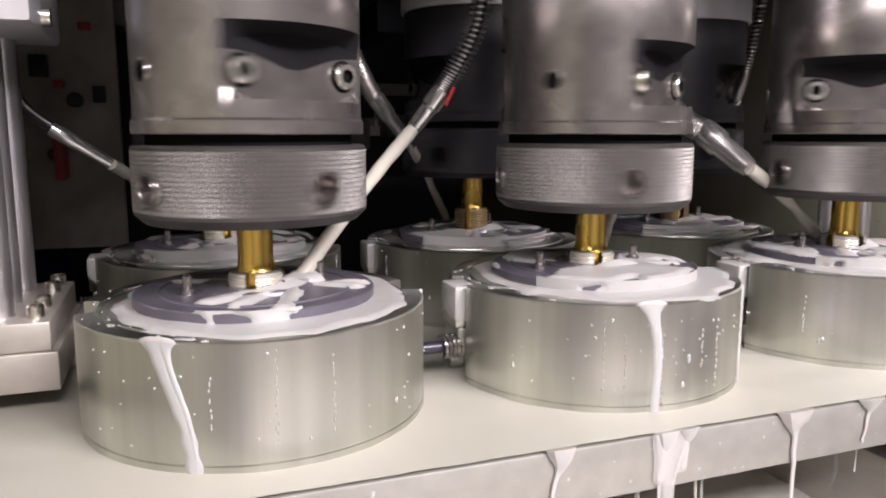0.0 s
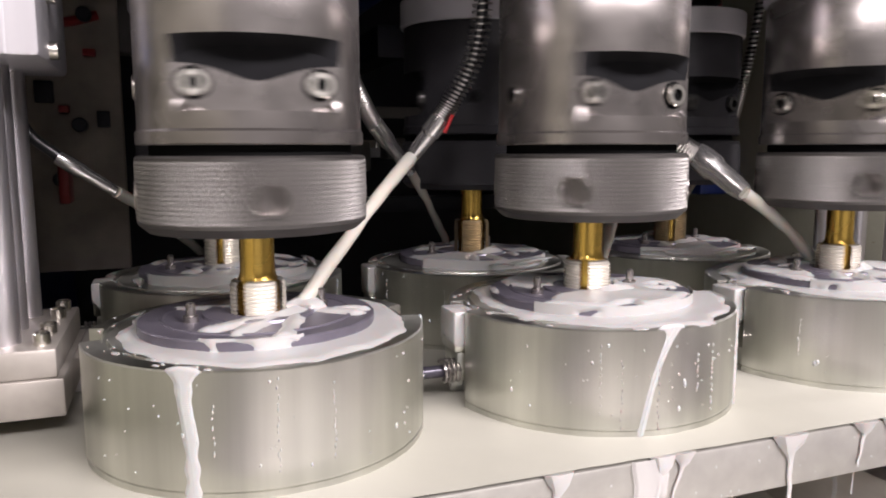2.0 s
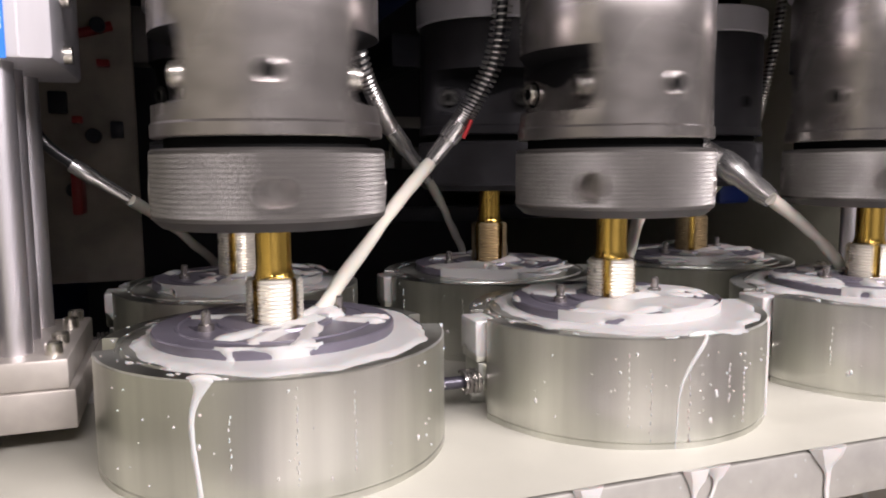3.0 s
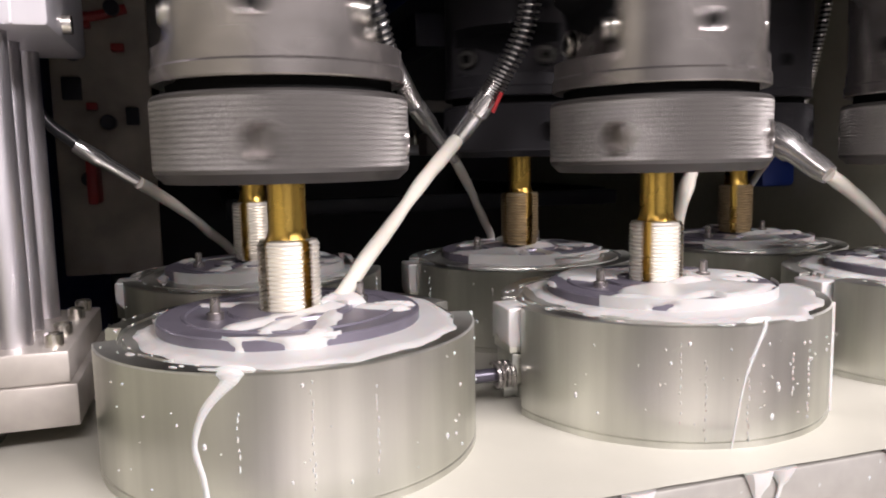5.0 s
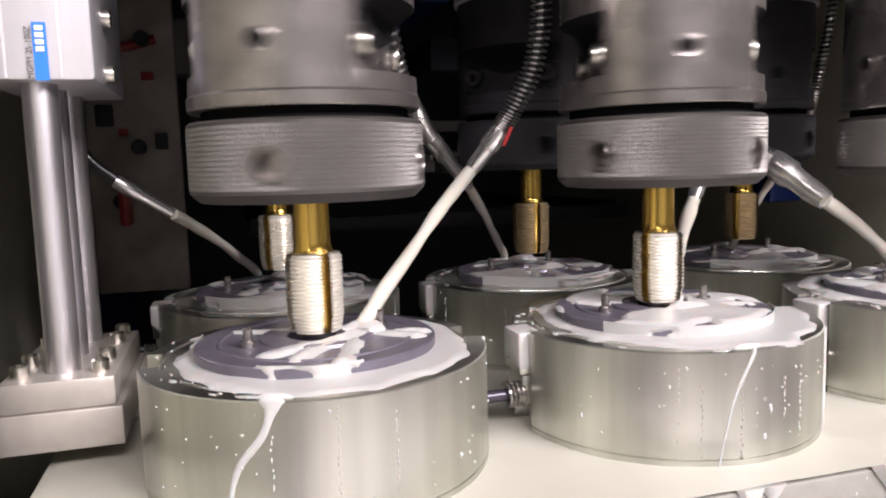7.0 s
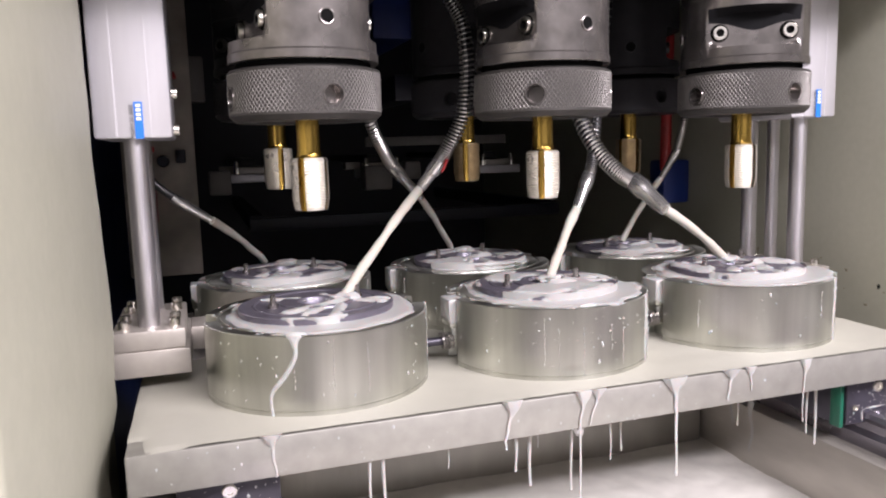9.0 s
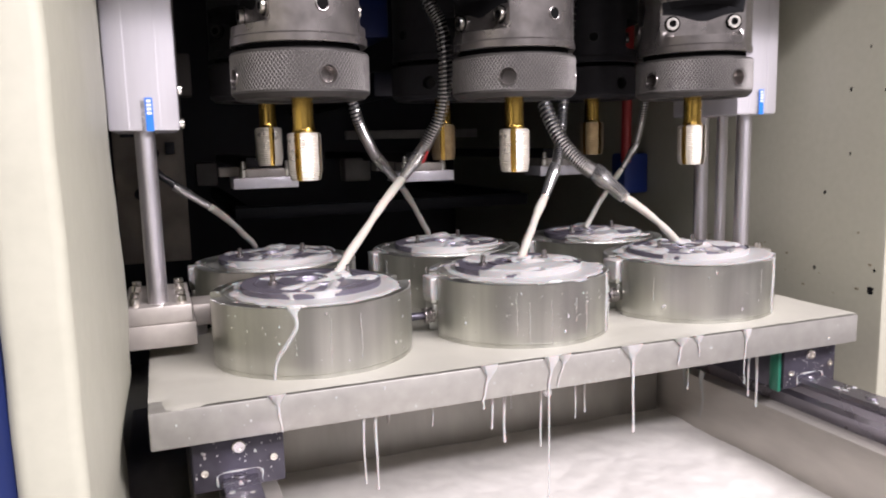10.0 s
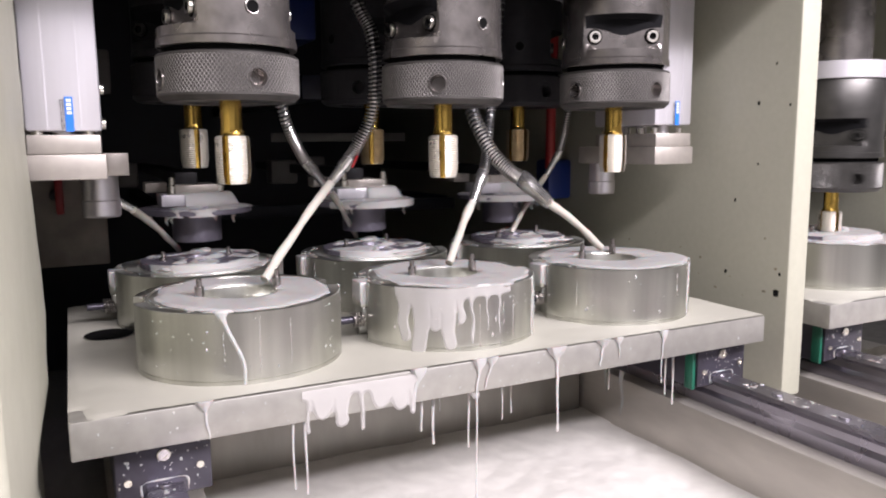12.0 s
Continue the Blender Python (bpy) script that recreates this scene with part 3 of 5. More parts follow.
def spindle(at, label, g=None, collar_turn=35, land=None, ring=0.1152):
    """Origin at the underside of the collar, on the axis; the flat with two screws faces -y."""
    s = empty("tapping_spindle", label, "tapping spindle", "tapping spindles", at)
    dark = g is not None
    g, land = g or GUN, land or LAND
    # the outer wall is left open at the four spanner holes
    holes = [radians(90 * k + collar_turn) for k in range(4)]

    def near_hole(a, z, size):
        return any(math.hypot(((a - h + math.pi) % (2 * math.pi) - math.pi) * 0.0472, z - 0.0142) < size for h in holes)
    bm = lathe(bmesh.new(), [(0.0, 0.0016), (0.030, 0.0016), (0.032, 0.0), (0.0435, 0.0), (0.0472, 0.0035)] + [(0.0472, 0.0035 + 0.0264 * k / 22) for k in range(1, 23)] + [(0.0463, 0.0308), (0.036, 0.0308)], 240)
    gone = []
    for face in bm.faces:
        q = face.calc_center_median()
        if q.xy.length > 0.0468 and near_hole(math.atan2(q.y, q.x), q.z, 0.0058):
            gone.append(face)
    bmesh.ops.delete(bm, geom=gone, context="FACES")
    collar = part("collar", bm, COLLAR if not dark else g, s, "knurled blackened steel collar")
    # knurling: two crossing families of fine ridges
    bm = bmesh.new()
    for fam in (-1, 1):
        for k in range(110):
            a = 2 * math.pi * k / 110
            lo = []
            for i in range(13):
                u, z = a + fam * 0.37 * i / 12, 0.0048 + 0.0240 * i / 12
                lo.append(None if near_hole(u, z, 0.0066) else [bm.verts.new((r * math.cos(w), r * math.sin(w), z)) for r, w in ((0.04712, u - 0.0095), (0.04748, u), (0.04712, u + 0.0095))])
            for A, B in zip(lo, lo[1:]):
                if A and B:
                    bm.faces.new((A[0], A[1], B[1], B[0]))
                    bm.faces.new((A[1], A[2], B[2], B[1]))
    tagged(part("knurling", bm, KNURL if not dark else g, collar, "crossed knurled ridges"), kind="stuff")
    for a in holes:
        d = Vector((math.cos(a), math.sin(a), 0))
        m = Matrix.Translation(d * 0.0470 + Vector((0, 0, 0.0142))) @ d.to_track_quat("Z", "Y").to_matrix().to_4x4()
        part("spanner_hole", lathe(bmesh.new(), [(0.0, -0.0085), (0.0050, -0.0085), (0.0056, -0.0075), (0.0056, 0.0002)], 24, m=m), GUN if not dark else g, collar, "drilled spanner hole")
        part("hole_rim", lathe(bmesh.new(), [(0.0056, 0.0000), (0.0058, 0.0006), (0.0064, 0.0006), (0.0068, -0.0004)], 24, m=m), GUN if not dark else g, collar)
    # painted black for the shade between collar and holder
    part("neck", lathe(bmesh.new(), [(0.0415, 0.025), (0.0415, 0.044)], 64), HOLE_SHADE, s, "neck blacked for the shade in the gap")
    # holder with two milled flats that lie under a ledge
    bm = bmesh.new()
    n, flat, rows = 192, 0.0315, []
    levels = [(0.0350, 0.0460, 0), (0.0356, 0.0465, 0), (0.0400, 0.0465, 0), (0.0410, 0.0457, 0), (0.0474, 0.0456, 0)]
    levels += [(0.0476 + 0.0272 * k / 16, 0.0456, 1) for k in range(17)] + [(0.0750, 0.0456, 0), (0.08, 0.0456, 0), (0.113, 0.0456, 0), (0.115, 0.0445, 0)]
    for step, (z, r, cut) in enumerate(levels):
        row = []
        lift = step - 5
        for k in range(n):
            a = 2 * math.pi * k / n
            c = abs(math.sin(a))
            q = r
            if cut:
                side = abs(math.cos(a)) * r
                soft = max(0.0, min(1.0, (0.0335 - side) / 0.001))
                low = 0.0476 + max(0.0, side - 0.024) * 0.5
                high = 0.0722 - 0.0062 * (side / 0.0335) ** 4
                if c > 0.5 and side < 0.0335:
                    # rows 0-8 rise to the painted ledge shadow's edge, rows 8-16 fill it
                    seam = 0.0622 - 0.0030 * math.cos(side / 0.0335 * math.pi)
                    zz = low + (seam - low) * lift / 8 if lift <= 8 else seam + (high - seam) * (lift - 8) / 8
                    q = min(r, r + (min(r, flat / c) - r) * soft)
                    row.append(bm.verts.new((q * math.cos(a), q * math.sin(a), zz)))
                    continue
            row.append(bm.verts.new((q * math.cos(a), q * math.sin(a), z)))
        rows.append(row)
    for step, (A, B) in enumerate(zip(rows, rows[1:])):
        for k in range(n):
            face = bm.faces.new((A[k], A[(k + 1) % n], B[(k + 1) % n], B[k]))
            # the ledge's shadow on the flat is painted black
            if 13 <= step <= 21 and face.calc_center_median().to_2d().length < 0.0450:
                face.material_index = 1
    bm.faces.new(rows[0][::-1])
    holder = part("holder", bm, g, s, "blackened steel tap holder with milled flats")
    holder.data.materials.append(SHADE_AND_CHIP)
    for sgn in (-1, 1):
        for side in (-1, 1):
            m = Matrix.Translation((0.0238 * side, sgn * 0.0305, 0.0580)) @ Vector((0, sgn, 0)).to_track_quat("Z", "Y").to_matrix().to_4x4()
            bm = lathe(bmesh.new(), [(0.0052, 0.0), (0.0052, 0.0036), (0.0047, 0.0042), (0.0028, 0.0042), (0.0026, 0.0022), (0, 0.0022)], 20, m=m)
            for face in bm.faces:
                q = m.inverted() @ face.calc_center_median()
                if math.hypot(q.x, q.y) < 0.0029:
                    face.material_index = 1
            # back-row screws take a darker steel that stands for the shade there
            part("cap_screw", bm, NEXT_STEEL if dark else SCREW, s, "darker socket cap screw" if dark else "bright socket cap screw").data.materials.append(HOLE_SHADE)
            # flat black ring stands for the shade round the screw head
            part("counterbore", lathe(bmesh.new(), [(0.0, 0.0012), (0.0064, 0.0012), (0.0066, 0.0)], 20, m=m), HOLE_SHADE, s, "flat counterbore ring blacked for shade")
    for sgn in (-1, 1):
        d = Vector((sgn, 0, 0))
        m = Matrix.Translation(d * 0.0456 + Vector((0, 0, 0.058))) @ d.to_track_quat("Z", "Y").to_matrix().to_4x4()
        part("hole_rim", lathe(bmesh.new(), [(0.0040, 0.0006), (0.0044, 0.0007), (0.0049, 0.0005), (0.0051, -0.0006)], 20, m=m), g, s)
        # solid black plug stands for the hole's dark inside
        part("set_screw_hole", rod(bmesh.new(), d * 0.03 + Vector((0, 0, 0.058)), d * 0.04585 + Vector((0, 0, 0.058)), 0.0042, 18), HOLE_SHADE, s)
    part("spindle_ring", lathe(bmesh.new(), [(0.030, ring), (0.0472, ring), (0.0478, ring + 0.0008), (0.0478, ring + 0.0166), (0.047, ring + 0.0174), (0.028, ring + 0.0174)], 80), ALU, s, "bright steel spindle ring")
    part("quill", lathe(bmesh.new(), [(0.030, 0.131), (0.030, 0.46)], 64), CHROME if not dark else GUN, s, "polished round spindle quill")
    # tap
    shank = lathe(bmesh.new(), [(0.0, -0.0225), (0.0088, -0.0225), (0.0078, -0.0205), (0.0074, -0.018), (0.0074, 0.004)], 32)
    tap = part("tap", shank, GOLD, s, "gold coated tap shank")
    bm = lathe(bmesh.new(), [(0.0, -0.0556), (0.0080, -0.0556), (0.0088, -0.053), (0.0092, -0.0225), (0.0, -0.0225)], 32)
    part("fluted_core", bm, GOLD, tap, "gold coated tap core")
    for k in range(4):
        prof = [(0.0088, -0.0556), (0.0104, -0.0552)]
        n = 18
        for i in range(n):
            z = -0.0545 + 0.031 * i / n
            big = 0.0120 if i > 2 else 0.0110 + 0.0003 * i
            prof += [(big - 0.0007, z), (big, z + 0.0006), (big, z + 0.0011), (big - 0.0007, z + 0.0016)]
        prof += [(0.0112, -0.0227), (0.0088, -0.0222)]
        part("thread_land", lathe(bmesh.new(), prof, 8, a0=90 * k - 34, a1=90 * k + 34), land, tap, "bright ground thread land")
    return s


SPIN = [spindle(pose(x, ROW_F, 1.1815), "blackened steel tapping spindle with a gold tap", collar_turn=(2, 45, 35)[k]) for k, x in enumerate(COLS)]
# same spindle as in front, its steel blackened for the shade there
SPIN_R = [spindle(pose(x + REAR_DX, ROW_R, 1.19), "shade-darkened tapping spindle of the back row with a gold tap", GUN_DARK, land=(LAND, BROWN_LAND, BROWN_LAND)[k], ring=0.1045) for k, x in enumerate(COLS)]
SPIN_N = [spindle(pose(COLS[0] + STATION, ROW_F, 1.12), "grey tapping spindle working in the next bay", NEXT_STEEL)]

head = empty("spindle_head", "dark gear head that carries the spindles", "machine head")
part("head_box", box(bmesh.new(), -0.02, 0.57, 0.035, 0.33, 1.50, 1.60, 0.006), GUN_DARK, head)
nhead = copy_thing(head, pose(STATION, 0, 0))

# ---- guided cylinders with their locking peg ----


def guided_cylinder(at, label, mirror=1):
    c = empty("guided_cylinder", label, "pneumatic cylinder", "guided cylinders", at)
    bm = box(bmesh.new(), -0.023, 0.023, 0.0, 0.092, 0.0, 0.30, 0.0025)
    body = part("body", bm, ALU, c, "extruded aluminium body")
    for x in (-0.0095, 0.0105):
        part("slot", box(bmesh.new(), x - 0.0005, x + 0.0005, -0.0003, 0.002, 0.001, 0.299), ALU, body, "sensor slot")
    part("sticker", box(bmesh.new(), 0.0012, 0.0062, -0.0010, -0.0002, 0.0, 0.0225), BLUE, body, "blue maker's sticker")
    txt = bpy.data.curves.new("print", "FONT")
    txt.body, txt.size, txt.extrude = "MGPM 25-100Z", 0.0031, 0.00005
    t = new("print", txt)
    t.matrix_world = pose(0.0006, -0.0011, 0.0005, 90, -90, 0)
    t.parent = body
    txt.materials.append(INK)
    for k in range(4):
        part("logo_bar", box(bmesh.new(), 0.0022, 0.0052, -0.0014, -0.0008, 0.0112 + 0.0027 * k, 0.0131 + 0.0027 * k), WHITE, body, "pale maker's mark")
    for x, z in ((0.0245, 0.006), (0.0245, 0.030)):
        part("port_plug", rod(bmesh.new(), (0.0225, 0.03, z), (0.0265, 0.03, z), 0.004, 12), SCREW, body)
    return c


def lock_foot(at, label, side):
    """Origin at the centre of the foot plate's top front edge."""
    f = empty("lock_foot", label, "locking foot", "locking feet", at)
    part("end_plate", box(bmesh.new(), -0.022, 0.022, 0.0, 0.092, -0.0125, 0.0, 0.001), BLOCKS, f, "milled steel end plate")
    bm = box(bmesh.new(), -0.0235, 0.0245, -0.001, 0.094, -0.0295, -0.0127, 0.001)
    box(bm, *((0.0245, 0.042) if side > 0 else (-0.042, -0.0235)), 0.058, 0.094, -0.0295, -0.0127, 0.001)
    part("arm", bm, BLOCKS, f, "milled steel peg arm")
    for y in (0.017, 0.046, 0.075):
        part("guide_rod", rod(bmesh.new(), (0, y, 0.0), (0, y, 0.26), 0.0068 if y != 0.046 else 0.0052, 28), CHROME, f, "polished steel rod")
    for x in (-0.0155, 0.0155):
        for y in (0.010, 0.030, 0.064, 0.084):
            part("bolt", lathe(bmesh.new(), [(0.0036, 0.0), (0.0036, 0.0048), (0.0031, 0.0054), (0.002, 0.0054), (0.002, 0.003), (0, 0.003)], 16, (x, y, 0)), SCREW, f)
    px = 0.022 * side
    part("peg", lathe(bmesh.new(), [(0.0, -0.0615), (0.0125, -0.0615), (0.0138, -0.060), (0.0140, -0.049), (0.0132, -0.048), (0.0132, -0.029)], 32, (px, 0.080, 0)), CHROME, f, "bright steel locking peg")
    return f


CYL_L = guided_cylinder(pose(0.0095, 0.110, 1.1615), "silver aluminium guided cylinder with a blue sticker")
CYL_R = guided_cylinder(pose(0.533, 0.106, 1.167), "silver aluminium guided cylinder beside the partition")
FOOT_L = lock_foot(pose(0.009, 0.105, 1.0408), "milled steel locking foot on polished rods", 1)
FOOT_R = lock_foot(pose(0.533, 0.105, 1.0408), "milled steel locking foot beside the partition", -1)

# ---- coolant hoses ----


def hose(points, nozzle, tip, end, label, springy=True, r=0.0052, jet_r=0.0036, wire=0.00045, pitch=0.0040, core=0.8):
    """Flexible hose through points to the nozzle, whose tip gives the jet that ends on the work."""
    h = empty("coolant_hose", label, "coolant hose", "coolant hoses")
    path = spline(points + [nozzle], 10)
    part("tube", tube(bmesh.new(), path, r * core, 14), PLASTIC, h, "black flexible hose")
    if springy:
        L = sum((b - a).length for a, b in zip(path, path[1:]))
        part("spring", coil(bmesh.new(), path, r * (0.86 if core > 0.7 else 1.0), wire, int(L / pitch), 12), COIL, h, "steel wire spring sleeve")
    a, b = Vector(nozzle), Vector(tip)
    m = Matrix.Translation(a) @ (b - a).to_track_quat("Z", "Y").to_matrix().to_4x4()
    L = (b - a).length
    part("nozzle", lathe(bmesh.new(), [(r * 1.02, -0.004), (r * 1.1, 0.0), (r * 1.1, L * 0.3), (r * 0.9, L * 0.36), (r * 0.85, L * 0.8), (r * 0.7, L), (0, L)], 24, m=m), NOZZLE, h, "wet metal nozzle")
    e = Vector(end)
    jet = []
    for i in range(21):
        s = i / 20
        q = b.lerp(e, s)
        q.z += 0.010 * s * (1 - s)
        q += Vector((noise.noise(Vector((s * 6, 0, tip[0] * 50))), noise.noise(Vector((s * 6, 5, tip[0] * 50))), 0)) * 0.0012 * s
        jet.append(q)
    part("coolant_jet", tube(bmesh.new(), jet, lambda s: jet_r * (1 + 0.09 * math.sin(s * 9) + 0.16 * noise.noise(Vector((s * 9, tip[0] * 40, 3)))) * (1 - 0.12 * s), 12), JET, h, "white coolant jet")
    return h


first = hose([(0.215, 0.150, 1.33), (0.226, 0.140, 1.266), (0.236, 0.135, 1.240), (0.239, 0.135, 1.204), (0.236, 0.140, 1.173), (0.226, 0.147, 1.150)], (0.219, 0.151, 1.138), (0.207, 0.159, 1.120), (0.1325, 0.0915, 1.0545), "black spring-sleeved coolant hose pouring white coolant", core=0.55, wire=0.0005, pitch=0.0034)
part("tag", tube(bmesh.new(), [Vector((0.2245, 0.1425, 1.142)), Vector((0.2225, 0.1437, 1.137)), Vector((0.2205, 0.1447, 1.1325))], 0.0011, 8), RED, first, "thin red mark")
hose([(0.40, 0.20, 1.33), (0.385, 0.19, 1.24), (0.366, 0.170, 1.165), (0.352, 0.153, 1.132)], (0.347, 0.150, 1.123), (0.330, 0.137, 1.100), (0.284, 0.0925, 1.0545), "black coolant hose over the middle fixture")
hose([(0.345, 0.19, 1.33), (0.347, 0.185, 1.25), (0.350, 0.178, 1.19), (0.358, 0.160, 1.150), (0.370, 0.142, 1.127)], (0.381, 0.133, 1.118), (0.390, 0.105, 1.098), (0.4500, 0.1065, 1.054), "spring-sleeved coolant hose in bright steel", r=0.0074, wire=0.0009, pitch=0.0044)
hose([(-0.01, 0.20, 1.30), (-0.005, 0.195, 1.2), (0.010, 0.190, 1.140)], (0.030, 0.188, 1.118), (0.053, 0.19, 1.102), (0.098, 0.290, 1.054), "thin metal coolant hose of the back row", springy=False, r=0.0036, jet_r=0.0030)
hose([(0.150, 0.15, 1.33), (0.158, 0.16, 1.24), (0.172, 0.17, 1.175), (0.185, 0.178, 1.148)], (0.192, 0.181, 1.137), (0.222, 0.21, 1.110), (0.275, 0.290, 1.054), "metal coolant hose reaching the back row", r=0.0048, jet_r=0.0030, wire=0.0009, pitch=0.0034)
hose([(0.50, 0.22, 1.33), (0.505, 0.225, 1.24), (0.500, 0.235, 1.17)], (0.495, 0.24, 1.14), (0.485, 0.25, 1.115), (0.44, 0.25, 1.054), "thin steel coolant hose in the far back corner", r=0.0038, jet_r=0.0030, wire=0.0009, pitch=0.0030)

# ---- loader grippers ----


def gripper(at, label):
    """Origin at the middle of the plate's front lower edge."""
    g = empty("loader_gripper", label, "gripper", "loader grippers", at)
    part("plate", box(bmesh.new(), -0.031, 0.031, 0.0, 0.040, 0.0, 0.0105, 0.0008), ALU, g, "bright milled plate")
    part("saddle", box(bmesh.new(), -0.018, 0.020, 0.006, 0.05, 0.0105, 0.019, 0.0008), BLOCKS, g)
    for x in (-0.020, 0.022):
        part("bolt", lathe(bmesh.new(), [(0.0045, 0.0105), (0.0045, 0.018), (0.0035, 0.019), (0.0026, 0.026), (0, 0.026)], 14, (x, 0.012, 0)), SCREW, g)
    part("arm", box(bmesh.new(), -0.016, 0.004, 0.02, 0.432, 0.019, 0.030, 0.001), GUN_DARK, g, "dark steel arm")
    part("rear_plate", box(bmesh.new(), -0.040, -0.02, 0.05, 0.072, 0.0105, 0.020, 0.0008), BLOCKS, g)
    return g


GRIP = [gripper(pose(x, 0.45, 1.11), "bright milled loader gripper on a dark arm") for x in COLS]

# ---- slide carriages, rails and sump ----


def carriage(x, label):
    c = empty("slide_carriage", label, "linear bearing", "slide carriages")
    c["x"] = x
    part("block", box(bmesh.new(), x - 0.0285, x + 0.0285, 0.027, 0.11, 0.936, 0.9765, 0.0012), PURPLE, c, "dark bearing block")
    part("end_cap", box(bmesh.new(), x - 0.028, x + 0.028, 0.0195, 0.0268, 0.938, 0.975, 0.001), PURPLE, c, "dark speckled end cap")
    bm = bmesh.new()
    pts = [Vector((x - 0.027, 0.0192, 0.9735)), Vector((x - 0.012, 0.0192, 0.9742)), Vector((x + 0.005, 0.0192, 0.9736)), Vector((x + 0.027, 0.0192, 0.9742))]
    tube(bm, spline([tuple(q) for q in pts], 8), lambda q: 0.0005 + 0.0003 * math.sin(q * 11), 6)
    pts = [(x - 0.0135, 0.0192, 0.940), (x - 0.0128, 0.0192, 0.9482), (x, 0.0192, 0.9492), (x + 0.0125, 0.0192, 0.9484), (x + 0.0135, 0.0192, 0.940)]
    tube(bm, spline(pts, 8), lambda q: 0.0004 + 0.0003 * math.sin(q * 17), 6)
    part("coolant_line", bm, MILK, c, "white coolant in the seams")
    if x > 0.1:
        part("seal", box(bmesh.new(), x - 0.0325, x - 0.029, 0.0212, 0.031, 0.936, 0.972, 0.0008), GREEN, c, "green plastic seal")
    for dx, z, r in ((0, 0.965, 0.0042), (-0.021, 0.951, 0.0026), (0.021, 0.955, 0.0026)):
        m = Matrix.Translation((x + dx, 0.0193, z)) @ pose(0, 0, 0, 90, 0, 0)
        part("bolt", lathe(bmesh.new(), [(r, 0), (r, 0.0012), (r * 0.85, 0.0018), (r * 0.5, 0.0018), (r * 0.5, 0.0008), (0, 0.0008)], 16, m=m), SCREW, c, "bright socket bolt")
    return c


def rail(x, label):
    r = empty("slide_rail", label, "linear rail", "slide rails")
    r["x"] = x
    bm = bmesh.new()
    prof = [(-0.0115, 0.918), (-0.0115, 0.928), (-0.0085, 0.932), (-0.0085, 0.938), (-0.0115, 0.942), (-0.0105, 0.9455), (0.0105, 0.9455), (0.0115, 0.942), (0.0085, 0.938), (0.0085, 0.932), (0.0115, 0.928), (0.0115, 0.918)]
    A = [bm.verts.new((x + u, -0.75, z)) for u, z in prof]
    B = [bm.verts.new((x + u, 0.45, z)) for u, z in prof]
    for k in range(len(prof)):
        j = (k + 1) % len(prof)
        bm.faces.new((A[k], A[j], B[j], B[k]))
    bm.faces.new(A[::-1]), bm.faces.new(B)
    part("rail_bar", bm, RAIL, r, "wet ground steel rail")
    for k in range(16):
        part("rail_bolt", lathe(bmesh.new(), [(0.0046, 0.9456), (0.0042, 0.9466), (0, 0.9466)], 16, (x, -0.70 + 0.06 * k, 0)), RAIL, r)
    return r


def beam(x0, x1, label):
    bm = box(bmesh.new(), x0, x1, -0.8, 0.5, 0.80, 0.9178, 0.002)
    return thing("rail_beam", bm, BEAM, label, "beam", "rail beams")


for off in (0.0, STATION):
    carriage(0.050 + off, "dark bearing carriage under the steel table")
    rail(0.050 + off, "ground steel slide rail specked with coolant")
    beam(0.022 + off, 0.078 + off, "coolant stained steel beam under a slide rail")
carriage(0.517, "dark bearing carriage with a green seal")
rail(0.517, "ground steel slide rail running out of the bay")
beam(0.490, 0.585, "broad coolant stained steel beam under a slide rail")

# sump
bm = bmesh.new()
nx, ny = 150, 220
V = [[None] * ny for _ in range(nx)]
for i in range(nx):
    for j in range(ny):
        x, y = 0.07 + (0.497 - 0.07) * i / (nx - 1), -0.45 + (0.19 + 0.45) * j / (ny - 1)
        h = 0.0024 * noise.noise(Vector((x * 14, y * 14, 0))) + 0.0014 * abs(noise.noise(Vector((x * 30, y * 30, 4)))) + 0.0006 * max(0.0, noise.noise(Vector((x * 95, y * 95, 8)))) ** 0.7
        V[i][j] = bm.verts.new((x, y, 0.866 + h))
for i in range(nx - 1):
    for j in range(ny - 1):
        bm.faces.new((V[i][j], V[i + 1][j], V[i + 1][j + 1], V[i][j + 1]))
thing("coolant_pool", bm, FOAM, "churning pale milky coolant in the sump", "coolant", kind="structure")
thing("sump_back", box(bmesh.new(), 0.078, 0.487, 0.185, 0.20, 0.80, 0.95, 0.001), SUMP, "wet steel back wall of the sump", "sump wall", kind="structure")
thing("sump_floor", box(bmesh.new(), -0.04, 1.25, -0.8, 0.62, 0.76, 0.80), BEAM, "steel floor of the sump", "sump floor", kind="structure")
thing("next_pool", box(bmesh.new(), 0.71, 1.2, -0.6, 0.19, 0.80, 0.866), FOAM, "milky coolant in the next sump", "coolant", kind="structure")

